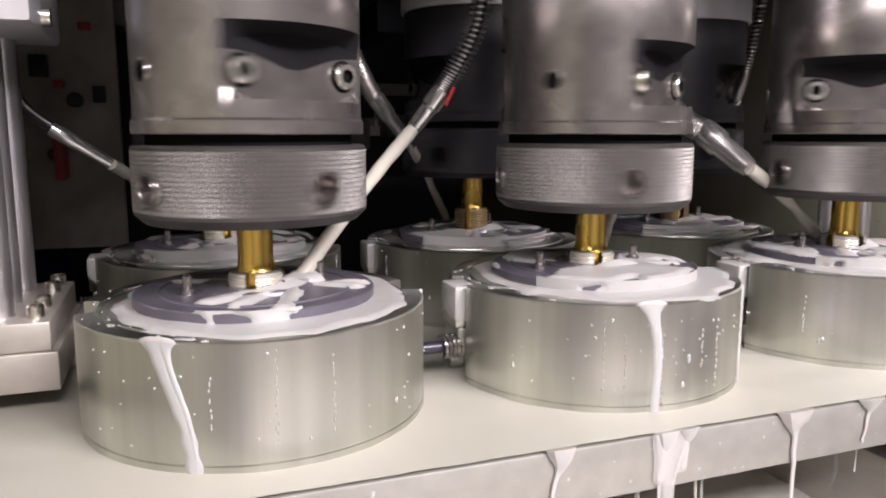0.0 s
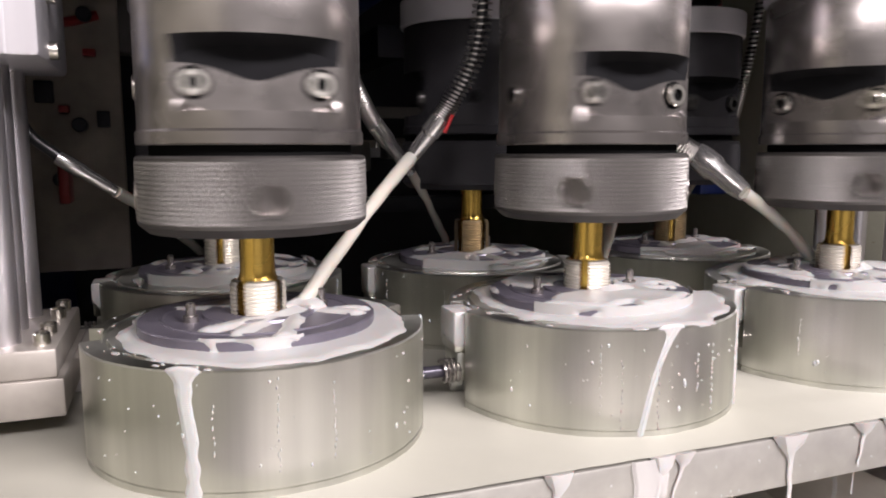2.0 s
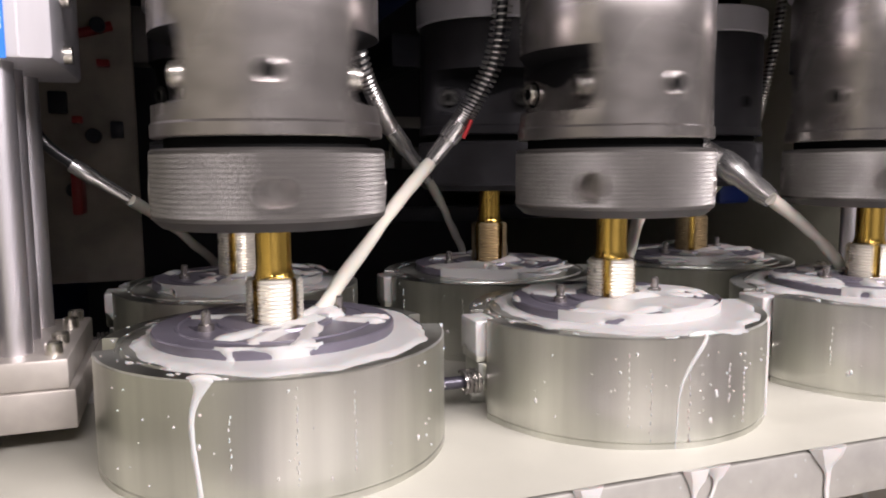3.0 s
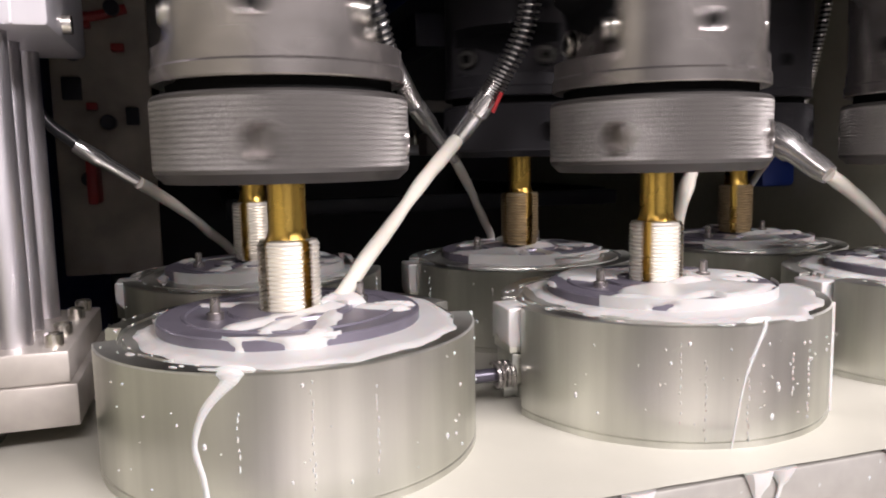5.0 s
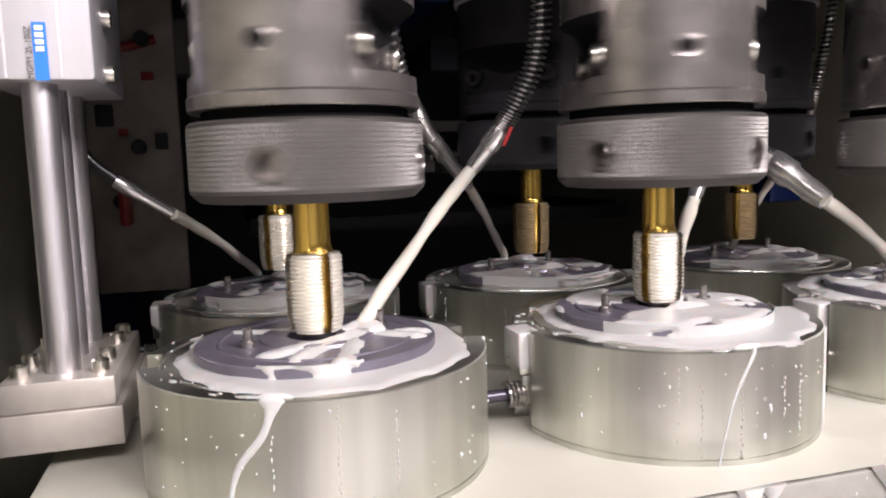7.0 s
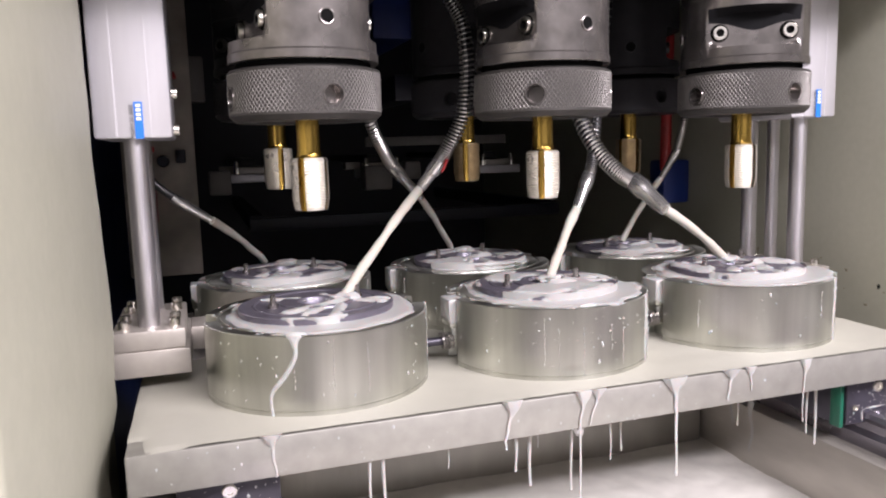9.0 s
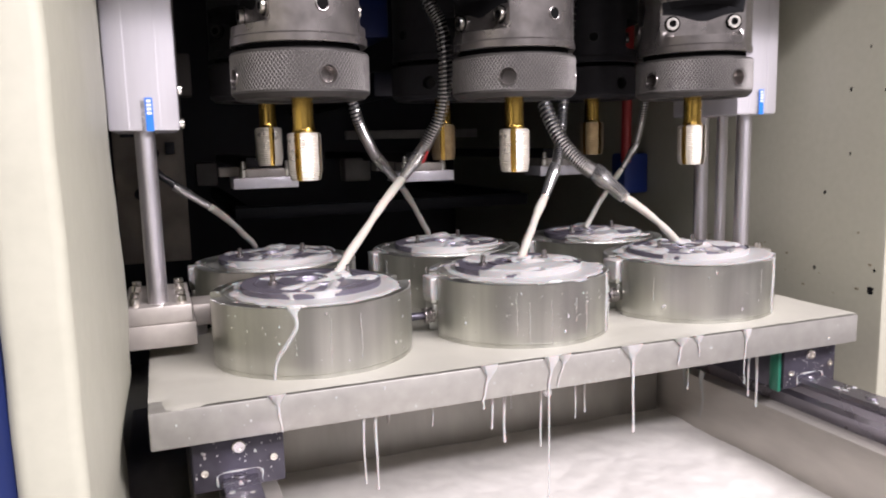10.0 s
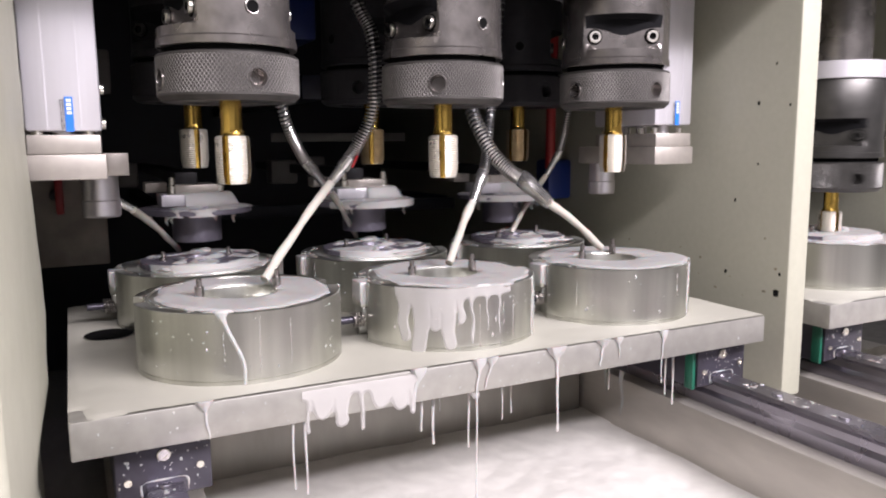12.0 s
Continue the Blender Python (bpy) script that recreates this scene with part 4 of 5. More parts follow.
# ---- drips on the table's front edge ----


def drip(x, lean, length, w, hang, label="white coolant run dripping from the table's edge"):
    bm = bmesh.new()
    pts = [Vector((x, -0.0004, 1.0012)), Vector((x, -0.0011, 0.997))]
    n = 10
    for i in range(1, n + 1):
        s = i / n
        pts.append(Vector((x + lean * s + 0.0003 * math.sin(9 * s + x * 90), -0.0009, 0.997 - min(length, 0.0195) * s)))
    if hang:
        for i in range(1, 13):
            s = i / 12
            pts.append(Vector((x + lean + 0.0003 * math.sin(5 * s + x * 50), -0.0012, 0.9775 - hang * s)))
    tube(bm, pts, lambda s: w * (0.42 + 0.5 * (1 - s) + 4.6 * max(0.0, 1 - s / 0.24) ** 2.2 + 0.5 * math.exp(-((s - 0.97) / 0.03) ** 2)), 8)
    for v in bm.verts:
        v.co.y = -0.0006 + (v.co.y + 0.0006) * 0.6
    return thing("coolant_drip", bm, MILK, label, "coolant drip", "coolant drips")


for x, lean, l, w, hang in ((0.0727, 0.002, 0.02, 0.0011, 0.0), (0.2130, -0.005, 0.020, 0.0012, 0.006), (0.2602, -0.003, 0.02, 0.0011, 0.085), (0.2700, -0.006, 0.018, 0.0011, 0.0),
                            (0.3256, 0.001, 0.02, 0.0017, 0.042), (0.3690, -0.003, 0.015, 0.0013, 0.0), (0.3842, 0.001, 0.012, 0.0008, 0.0), (0.43, -0.002, 0.02, 0.0008, 0.02)):
    drip(x, lean, l, w, hang)

def specks(name, parent, seed, n, place, sizes, label):
    """Flat drops scattered by place(rnd) -> point and normal axis."""
    rnd = random.Random(seed)
    bm = bmesh.new()
    for _ in range(n):
        q, ax = place(rnd)
        w = rnd.choice(sizes) * rnd.uniform(0.7, 1.3)
        sq = [rnd.uniform(0.8, 1.5), rnd.uniform(0.8, 1.5), rnd.uniform(0.9, 1.8)]
        sq[ax] = 0.35
        blob(bm, q, w, sq, rnd.uniform(0, 50), 0.6, 1)
    ob = part(name, bm, MILK, parent, label)
    ob["kind"] = "stuff"


specks("coolant_specks", TABLE, 1, 60, lambda r: ((r.uniform(0.005, 0.54), 0.0, 0.9995 - 0.022 * r.random() ** 0.6), 1), (0.0003, 0.0004, 0.0005, 0.0007), "white coolant specks on the edge")
for ob in [o for o in bpy.data.objects if o.name.startswith("slide_carriage")]:
    x = ob["x"]
    specks("coolant_specks", ob, int(x * 900), 60, lambda r: ((x + r.uniform(-0.026, 0.026), 0.0194, r.uniform(0.940, 0.974)), 1), (0.0002, 0.0003, 0.0004, 0.0006), "white coolant specks")
for ob in [o for o in bpy.data.objects if o.name.startswith("slide_rail")]:
    x = ob["x"]
    specks("coolant_specks", ob, int(x * 700), 90, lambda r: ((x + r.uniform(-0.009, 0.009), r.uniform(-0.35, 0.02), 0.9456), 2), (0.0005, 0.0007, 0.0011, 0.0018), "white coolant drops on the rail")
for x, y, l, w in ((0.1265, 0.004, 0.046, 0.0009), (0.1350, 0.006, 0.052, 0.0011), (0.176, 0.012, 0.018, 0.0006), (0.219, 0.010, 0.026, 0.0012), (0.231, 0.016, 0.040, 0.0014), (0.243, 0.03, 0.022, 0.0007), (0.262, 0.02, 0.05, 0.0011), (0.286, 0.012, 0.030, 0.0007), (0.305, 0.03, 0.034, 0.0009), (0.452, 0.02, 0.040, 0.0009), (0.470, 0.03, 0.055, 0.0012), (0.40, 0.03, 0.03, 0.0006)):
    bm = tube(bmesh.new(), [Vector((x + 0.00035 * math.sin(i * 0.5 + x * 170), y, 0.978 - l * i / 10)) for i in range(11)], lambda s, w=w: w * (1.1 - 0.6 * s + 0.35 * max(0, s - 0.85) / 0.15), 8)
    thing("coolant_strand", bm, MILK, "thin white coolant strand under the table", "coolant drip", "coolant strands")
# runs of coolant down the right beam beside the carriage
bm = bmesh.new()
for y, w in ((0.12, 0.0035), (0.145, 0.0025)):
    tube(bm, [Vector((0.4902, y + 0.002 * math.sin(i), 0.925 - 0.006 * i)) for i in range(9)], lambda s, w=w: w * (1 - 0.5 * s), 10)
for v in bm.verts:
    v.co.x = 0.4902 + (v.co.x - 0.4902) * 0.12
thing("coolant_sheet", bm, MILK, "white coolant running down the beam", "coolant drip")

DROPS = []
rnd = random.Random(5)
for k in range(34):
    bm = bmesh.new()
    l = rnd.uniform(0.006, 0.02)
    tube(bm, [Vector((0.0004 * math.sin(i), 0, -l / 2 + l * i / 6)) for i in range(7)], lambda s: 0.0003 + 0.0012 * math.sin(math.pi * s) ** 0.7, 6)
    d = thing("falling_drop", bm, MILK, "white coolant drop falling into the sump", "coolant drop", "falling drops")
    DROPS.append((d, rnd.uniform(0.10, 0.47), rnd.uniform(0.004, 0.03), k * 0.36 + rnd.uniform(0, 0.2) - 0.3))

# ---- dim things behind the spindles ----
pan = empty("terminal_panel", "dim cream mounting panel in the back", "panel")
part("plate", box(bmesh.new(), -0.03, 0.045, 0.47, 0.485, 1.02, 1.42, 0.002), PANEL, pan)
for x, z in ((-0.012, 1.20), (0.012, 1.145), (0.02, 1.235), (-0.005, 1.10)):
    part("knob", rod(bmesh.new(), (x, 0.455, z), (x, 0.4705, z), 0.006, 16, 0.001), BLACK, pan, "small black knob")
for x, z, w, h, mat, what in ((0.022, 1.205, 0.010, 0.006, RED, "red terminal"), (-0.004, 1.222, 0.014, 0.005, RED, "red terminal"), (-0.014, 1.172, 0.014, 0.018, BLACK, "black terminal"), (0.030, 1.150, 0.010, 0.014, BLACK, "black terminal"), (0.0, 1.158, 0.008, 0.006, RED, "red terminal")):
    part(what.replace(" ", "_"), box(bmesh.new(), x - w / 2, x + w / 2, 0.462, 0.4705, z - h / 2, z + h / 2, 0.001), mat, pan, "small " + what)
part("lever", box(bmesh.new(), -0.005, 0.003, 0.44, 0.4705, 1.080, 1.118, 0.002), RED, pan, "red plastic lever")
part("cable", tube(bmesh.new(), spline([(-0.03, 0.467, 1.235), (0.0, 0.463, 1.228), (0.03, 0.467, 1.236)], 8), 0.004, 8), RED, pan, "short red cable")
for x, z, w, h in ((0.07, 1.118, 0.025, 0.028), (0.256, 1.117, 0.034, 0.030), (0.30, 1.125, 0.02, 0.022), (0.04, 1.235, 0.04, 0.05)):
    thing("junction_box", box(bmesh.new(), x - w / 2, x + w / 2, 0.50, 0.53, z - h / 2, z + h / 2, 0.003), GREYP, "small pale junction box in the dark", "junction box", "junction boxes")
thing("cable_tray", box(bmesh.new(), 0.24, 0.42, 0.49, 0.50, 1.155, 1.166, 0.001), GREYP, "dim aluminium strip in the back", "strip")
# rail painted black so that it sinks into the dim back
rail_across = empty("cross_rail", "dark cross rail behind the fixtures", "rail")
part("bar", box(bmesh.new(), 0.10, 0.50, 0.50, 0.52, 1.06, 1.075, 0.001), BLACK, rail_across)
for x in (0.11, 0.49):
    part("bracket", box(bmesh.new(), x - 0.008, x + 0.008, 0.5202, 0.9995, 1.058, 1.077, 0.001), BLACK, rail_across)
thing("red_air_hose", tube(bmesh.new(), spline([(0.54 + 0.004, 0.32, 1.36), (0.54, 0.32, 1.22), (0.542, 0.325, 1.15), (0.545, 0.33, 1.12)], 8), 0.006, 12), RED, "red air hose hanging in the dark back", "air hose")
for x, y, z, w, h in ((0.285, 0.52, 1.315, 0.05, 0.06), (0.568, 0.34, 1.105, 0.0355, 0.05)):
    thing("blue_valve", box(bmesh.new(), x - w / 2, x + w / 2, y, y + (0.03 if x > 0.5 else 0.48), z - h / 2, z + h / 2, 0.004), NAVY, "dark blue valve block in the back", "valve", "blue valves")
lampbox = empty("signal_box", "small black signal box with a red light", "signal box")
part("case", box(bmesh.new(), 0.255, 0.283, 0.405, 1.0, 1.203, 1.231, 0.002), BLACK, lampbox)
INDICATOR = part("indicator", rod(bmesh.new(), (0.267, 0.4015, 1.2175), (0.267, 0.4055, 1.2175), 0.0022, 12), GLOWRED, lampbox, "small glowing red light")

# ---- trickles and splashes ----


def bead_run(k, half, deep, funnel, label):
    """A trickle of short beads down the side of fixture k; each bead turns about the fixture's axis."""
    run = empty("coolant_trickle", label, "coolant trickle", "coolant trickles", pose(COLS[k], ROW_F, 1.0))
    bits = []
    for i in range(60):
        z = 0.0478 - 0.0008 * i
        wide = half * (1 + 0.28 * noise.noise(Vector((i * 0.17, 3 + k, half * 900)))) + funnel * math.exp(-i / 4.0)
        bm = bmesh.new()
        made = bmesh.ops.create_icosphere(bm, subdivisions=2, radius=1)
        for v in made["verts"]:
            r = R_FIX - 0.0002 + v.co.x * deep
            u = v.co.y * wide / R_FIX
            v.co = Vector((r * math.cos(u), r * math.sin(u), z + v.co.z * 0.0019))
        bits.append((part("trickle_bead", bm, MILK, run), z))
    return bits


TRICKLE_BITS = bead_run(0, 0.00112, 0.0008, 0.0034, "thin white coolant trickle down the steel fixture")
BROAD_BITS = bead_run(0, 0.0030, 0.0008, 0.0036, "broad white coolant run down the steel fixture")
TRICKLE2_BITS = bead_run(1, 0.00042, 0.0006, 0.0006, "hair-thin white coolant trickle down the steel fixture")
BROAD2_BITS = bead_run(1, 0.0023, 0.0009, 0.0048, "broad white coolant run down the steel fixture")


def splash(seed, label):
    """Coolant draped over the gripper's plate and the flange below it; origin as the workpiece's."""
    def at(u, v):
        return -0.051 + 0.104 * u, -0.052 + 0.078 * v

    def inside(u, v):
        x, y = at(u, v)
        q = Vector((x, y))
        n = noise.noise(Vector((x * 55 + seed, y * 55, seed))) * 0.011 + noise.noise(Vector((x * 130, y * 130 + seed, 2))) * 0.004
        best = 0.021 - (q - Vector((0.017, -0.006))).length
        for (ex, ey), w in (((-0.014, -0.030), 0.006), ((0.044, -0.018), 0.010), ((0.020, -0.046), 0.007), ((-0.024, -0.002), 0.005)):
            d = Vector((ex, ey)) - Vector((0.017, -0.006))
            k = max(0.0, min(1.0, (q - Vector((0.017, -0.006))).dot(d) / d.length_squared))
            best = max(best, w - (q - Vector((0.017, -0.006)) - d * k).length)
        return min(best + n, 0.0512 - q.length) * 60

    def place(u, v, full):
        x, y = at(u, v)
        deep = min(0.031 - abs(x), y + 0.0115)
        k = max(0.0, min(1.0, (deep + 0.007) / 0.008))
        k = k * k * (3 - 2 * k)
        return (x, y, 0.0048 + 0.0122 * k + full * (0.0016 + 0.0012 * noise.noise(Vector((x * 70, y * 70, seed)))))
    bm = sheet(bmesh.new(), 70, 54, inside, place)
    return thing("coolant_splash", bm, MILK, label, "coolant splash", "coolant splashes")


SPLASH = [splash(40 + k * 7, "white coolant draped over the gripper and flange") for k in range(3)]


def splash_strands(label):
    """Strands that run off the lifted flange; origin as the workpiece's."""
    bm = bmesh.new()
    for a, l, w in ((-8, 0.026, 0.0017), (-22, 0.030, 0.0022), (-31, 0.020, 0.0014), (-62, 0.024, 0.0013)):
        q = Vector((0.050 * math.cos(radians(a)), 0.050 * math.sin(radians(a)), 0.0055))
        out = Vector((math.cos(radians(a)), math.sin(radians(a)), 0))
        tube(bm, [q + out * (0.002 * math.sin(min(1, i / 3) * 1.57) - 0.002) + Vector((0, 0, -l * (i / 9) ** 1.3)) for i in range(10)], lambda s, w=w: w * (2.2 - 2.6 * s if s < 0.5 else 0.9 - 0.3 * (s - 0.5)), 8)
    return thing("coolant_strand", bm, MILK, label, "coolant drip", "coolant strands", kind="stuff")


STRANDS = [splash_strands("white coolant strands running off the flange") for k in range(3)]


def fingers(streaks, top, width, height, bend):
    """Wetness of a sheet that breaks into rounded streaks: (place, half width, length) in metres from its upper left corner."""
    def inside(u, v):
        x, z = u * width, (1 - v) * height
        total = 0.0
        for c, w, l in streaks:
            dx = x - c - bend * noise.noise(Vector((c * 300, z * 60, 2)))
            w2 = w * (0.55 + 0.45 * math.exp(-z / 0.012)) + 0.0012 * noise.noise(Vector((x * 120, z * 90, 3)))
            d = (w2 - math.hypot(dx, max(0.0, z - l) * 0.8)) / 0.0016
            total += math.exp(max(-30.0, min(30.0, d)))
        total += math.exp(max(-30.0, min(30.0, (top - z) / 0.0016))) * (1 if 0.003 < x < width - 0.003 else 0)
        return math.log(max(total, 1e-9)) * 0.35
    return inside


def wash_place(u, v, full):
    a = radians(-150 + 78 * u)
    r = 0.0713 + full * (0.0009 + 0.0004 * noise.noise(Vector((u * 9, v * 3, 5))))
    return (r * math.cos(a), r * math.sin(a), 0.0485 * v)


bm = sheet(bmesh.new(), 150, 80, fingers(((0.010, 0.0075, 0.036), (0.022, 0.0105, 0.044), (0.034, 0.0060, 0.028), (0.043, 0.0085, 0.040), (0.053, 0.0040, 0.024), (0.062, 0.0020, 0.041), (0.073, 0.0014, 0.033), (0.084, 0.0013, 0.045)), 0.007, 0.0973, 0.0485, 0.003), wash_place)
WASH = thing("coolant_wash", bm, THIN, "thin sheet of white coolant washing over the fixture", "coolant splash")
bm = sheet(bmesh.new(), 150, 64, fingers(((0.007, 0.0015, 0.027), (0.017, 0.0088, 0.014), (0.029, 0.0070, 0.023), (0.044, 0.0016, 0.031), (0.057, 0.0100, 0.012), (0.070, 0.0085, 0.017), (0.080, 0.0030, 0.025)), 0.006, 0.086, 0.034, 0.002), lambda u, v, full: (-0.044 + 0.086 * u, -0.0001 - full * 0.0011, -0.033 + 0.034 * v))
EDGE_WASH = thing("coolant_curtain", bm, THIN, "curtain of white coolant falling from the table's edge", "coolant splash")
bm = sheet(bmesh.new(), 70, 40, fingers(((0.005, 0.0030, 0.018), (0.010, 0.0052, 0.026), (0.016, 0.0030, 0.015)), 0.003, 0.021, 0.030, 0.001), lambda u, v, full: (-0.0105 + 0.021 * u, -0.0001 - full * 0.0010, -0.029 + 0.030 * v))
EDGE_RUN = thing("coolant_curtain", bm, THIN, "pale coolant band running over the table's edge", "coolant splash")


def flung_strands(seed, at, label):
    """Loose filaments of coolant that the turning tap throws about the rim of a fixture."""
    rnd = random.Random(seed)
    web = empty("coolant_spray", label, "coolant splash", "coolant sprays", at)
    for _ in range(7):
        a, r = rnd.uniform(-175, 60), rnd.uniform(0.038, 0.060)
        turn, out, up = radians(rnd.uniform(14, 44)), rnd.uniform(0.002, 0.016), rnd.uniform(-0.0005, 0.0022)
        w = rnd.choice((0.0006, 0.0009, 0.0014, 0.0022))
        path = []
        for i in range(13):
            q = i / 12
            u = radians(a) + turn * q
            d = r + out * q * q
            path.append(Vector((d * math.cos(u), d * math.sin(u), 0.0035 + up * math.sin(q * 2.6) + 0.0012 * noise.noise(Vector((q * 5, a, seed))))))
        bm = tube(bmesh.new(), path, lambda q, w=w, a=a: w * (0.25 + math.sin(math.pi * min(1.0, q + 0.08)) ** 0.8 + 0.5 * noise.noise(Vector((q * 7, a, 1)))), 7)
        for v in bm.verts:
            v.co.z = 0.003 + (v.co.z - 0.003) * 0.55
        part("filament", bm, MILK, web)
    return web


# drops that the jets knock off the grippers; until then they lie in the fixtures' own bulk
rnd = random.Random(23)
HOPS = []
for k, count in ((0, 9), (1, 15), (2, 8)):
    for _ in range(count):
        r = rnd.uniform(0.0016, 0.0042)
        d = thing("splash_drop", blob(bmesh.new(), (0, 0, 0), r, (rnd.uniform(0.7, 1.1), rnd.uniform(0.7, 1.1), rnd.uniform(1.0, 2.3)), rnd.uniform(0, 50), 0.7, 2), MILK, "white coolant drop splashing off the gripper", "coolant drop", "splashing drops")
        hops, t, q = [], 11.24 + rnd.uniform(0.0, 0.06), Vector((COLS[k] + 0.012 + rnd.uniform(-0.012, 0.012), ROW_F + rnd.uniform(-0.012, 0.008), 0))
        while t < 11.62:
            w = rnd.uniform(0.09, 0.15)
            e = Vector((COLS[k] + 0.012 + rnd.uniform(-0.026, 0.026), ROW_F + rnd.uniform(-0.026, 0.012), 0))
            hops.append((t, w, q, e, rnd.uniform(0.006, 0.030) * (1.25 if k == 1 else 0.7)))
            t, q = t + w, e
        a = rnd.uniform(-150, -20)
        HOPS.append((d, k, hops, Vector((COLS[k] + 0.090 * math.cos(radians(a)), ROW_F + 0.080 * math.sin(radians(a)), 0)), rnd.uniform(0, 360)))
STREAM = []
for k in range(10):
    bm = tube(bmesh.new(), [Vector((-0.0065 + 0.013 * i / 8, 0, 0.0006 * math.sin(i + k))) for i in range(9)], lambda q, k=k: 0.0004 + (0.0024 - 0.00008 * k) * math.sin(math.pi * min(1.0, max(0.0, q * 0.94 + 0.03))) ** 0.5, 8)
    STREAM.append(thing("splash_drop", bm, MILK, "white coolant thread flung off the fixture", "coolant drop", "splashing drops"))

SPRAY = [flung_strands(70 + k, pose(x + REAR_DX, ROW_R, TOP), "white coolant filaments flung round the dim back fixture") for k, x in enumerate(COLS)]

# ---- movement ----


def spin_rows(x, y, rest, offset, z_shift=0.0):
    """Unscrew at 805 degrees a second, then draw clear and stand still."""
    rows = []
    zs = ((0.0, 1.0825), (2.5, 1.0925), (5.5, 1.1052), (7.2, 1.1122), (7.5, 1.1150), (7.9, 1.130), (9.0, 1.1690), (9.4, 1.1792), (9.6, 1.1804), (12.0, 1.1804))

    def height(t):
        for (a, p), (b, q) in zip(zs, zs[1:]):
            if t <= b:
                return p + (q - p) * (t - a) / (b - a)
        return zs[-1][1]
    last = 9 + offset + 805 * 7.2
    stop = rest
    while stop < last + 150:
        stop += 180
    for k in range(73):
        t = k / 10
        rows.append((t, pose(x, y, height(t) + z_shift, 0, 0, 9 + offset + 805 * t + (18 if k == 0 else 0))))
    for k in range(1, 9):
        s = k / 8
        rows.append((7.2 + s * 0.8, pose(x, y, height(7.2 + s * 0.8) + z_shift, 0, 0, last + (stop - last) * (1 - (1 - s) ** 2.2))))
    for t in (8.4, 8.8, 9.0, 9.2, 9.4, 9.6, 10.5, 12.0):
        rows.append((t, pose(x, y, height(t) + z_shift, 0, 0, stop)))
    return rows


def motions():
    for k, x in enumerate(COLS):
        walk(SPIN[k], spin_rows(x + (0.0, -0.001, 0.003)[k], ROW_F, (-80, -76, -27)[k], (0, 8, -67)[k]))
        walk(SPIN_R[k], spin_rows(x + REAR_DX, ROW_R, (-40, 20, 60)[k], (30, 70, 15)[k], 0.0075))
    walk(SPIN_N[0], [(k / 10, pose(COLS[0] + STATION, ROW_F, 1.10 - 0.002 * k / 120, 0, 0, -80.0 * k)) for k in range(121)])
    # loader: forward, down on the work, up and back with it
    grip = ((0.0, 0.57, 1.115), (9.2, 0.57, 1.115), (9.6, 0.46, 1.112), (10.0, 0.30, 1.109), (10.5, 0.130, 1.096), (10.8, 0.098, 1.088), (11.0, 0.090, 1.083), (11.1, 0.082, 1.072), (11.2, 0.078, 1.058), (11.25, 0.078, 1.0545),
            (11.35, 0.078, 1.060), (11.5, 0.078, 1.079), (11.6, 0.080, 1.090), (11.7, 0.105, 1.098), (11.8, 0.155, 1.098), (11.9, 0.21, 1.097), (12.0, 0.265, 1.097))
    for k, x in enumerate(COLS):
        walk(GRIP[k], [(t, pose(x, y, z)) for t, y, z in grip])
        walk(WORK[k], [(0.0, pose(x, ROW_F, TOP)), (11.25, pose(x, ROW_F, TOP))] + [(t, pose(x, ROW_F + y - 0.078, TOP + z - 1.0545)) for t, y, z in grip if t > 11.25])
    lift = ((0.0, 0.0), (11.55, 0.0), (11.6, 0.006), (11.7, 0.055), (11.8, 0.110), (11.85, 0.118), (12.0, 0.1185))
    for f, x in ((FOOT_L, 0.009), (FOOT_R, 0.533)):
        walk(f, [(t, pose(x, 0.105, 1.0408 + z)) for t, z in lift])
    # the trickle wanders: degrees round the fixture at five heights
    wander = ((0.0, -122, -120, -117, -115, -114), (2.5, -118, -118, -117, -117, -117), (3.0, -117, -120, -120, -119, -118), (5.0, -111, -118, -121, -119, -118), (5.5, -111, -118, -121, -118, -117), (6.0, -107, -111, -120, -124, -123),
              (6.5, -109, -113, -120, -121, -120), (7.0, -109, -112, -119, -122, -122), (9.0, -109, -109, -114, -121, -121), (9.5, -111, -112, -117, -122, -125), (10.0, -110, -109, -114, -120, -122), (10.5, -110, -109, -108, -107, -106),
              (11.0, -113, -112, -107, -102, -105), (11.5, -110, -110, -108, -102, -105), (12.0, -110, -107, -103, -100, -100))
    def run_rows(turns_at, heights, z, shift=(), sink=()):
        """Rows of a bead at height z: turns by time; shift adds degrees, and sink draws it into the film as the run dries up."""
        rows = []
        for t, *turns in turns_at:
            order = sorted((q.x, q.y) for q in spline([(h, a, 0) for h, a in zip(heights, turns)], 8))
            a = float(np.interp(z, [q[0] for q in order], [q[1] for q in order]))
            if shift:
                a += float(np.interp(t, *shift)) * (0.35 + z / 0.05)
            d = float(np.interp(t, *sink)) if sink else 0.0
            rows.append((t, pose(-d * math.cos(radians(a)), -d * math.sin(radians(a)), 0, 0, 0, a)))
        return rows
    five = (0.046, 0.036, 0.025, 0.014, 0.001)
    for bit, z in TRICKLE_BITS:
        walk(bit, run_rows(wander, five, z))
    broad = [(t, *(np.interp(t, [w[0] for w in wander], [w[k] for w in wander]) for k in range(1, 6))) for t in (0.0, 0.5, 1.0, 1.5, 2.0, 2.5, 3.0, 3.6, 5.0, 9.0, 12.0)]
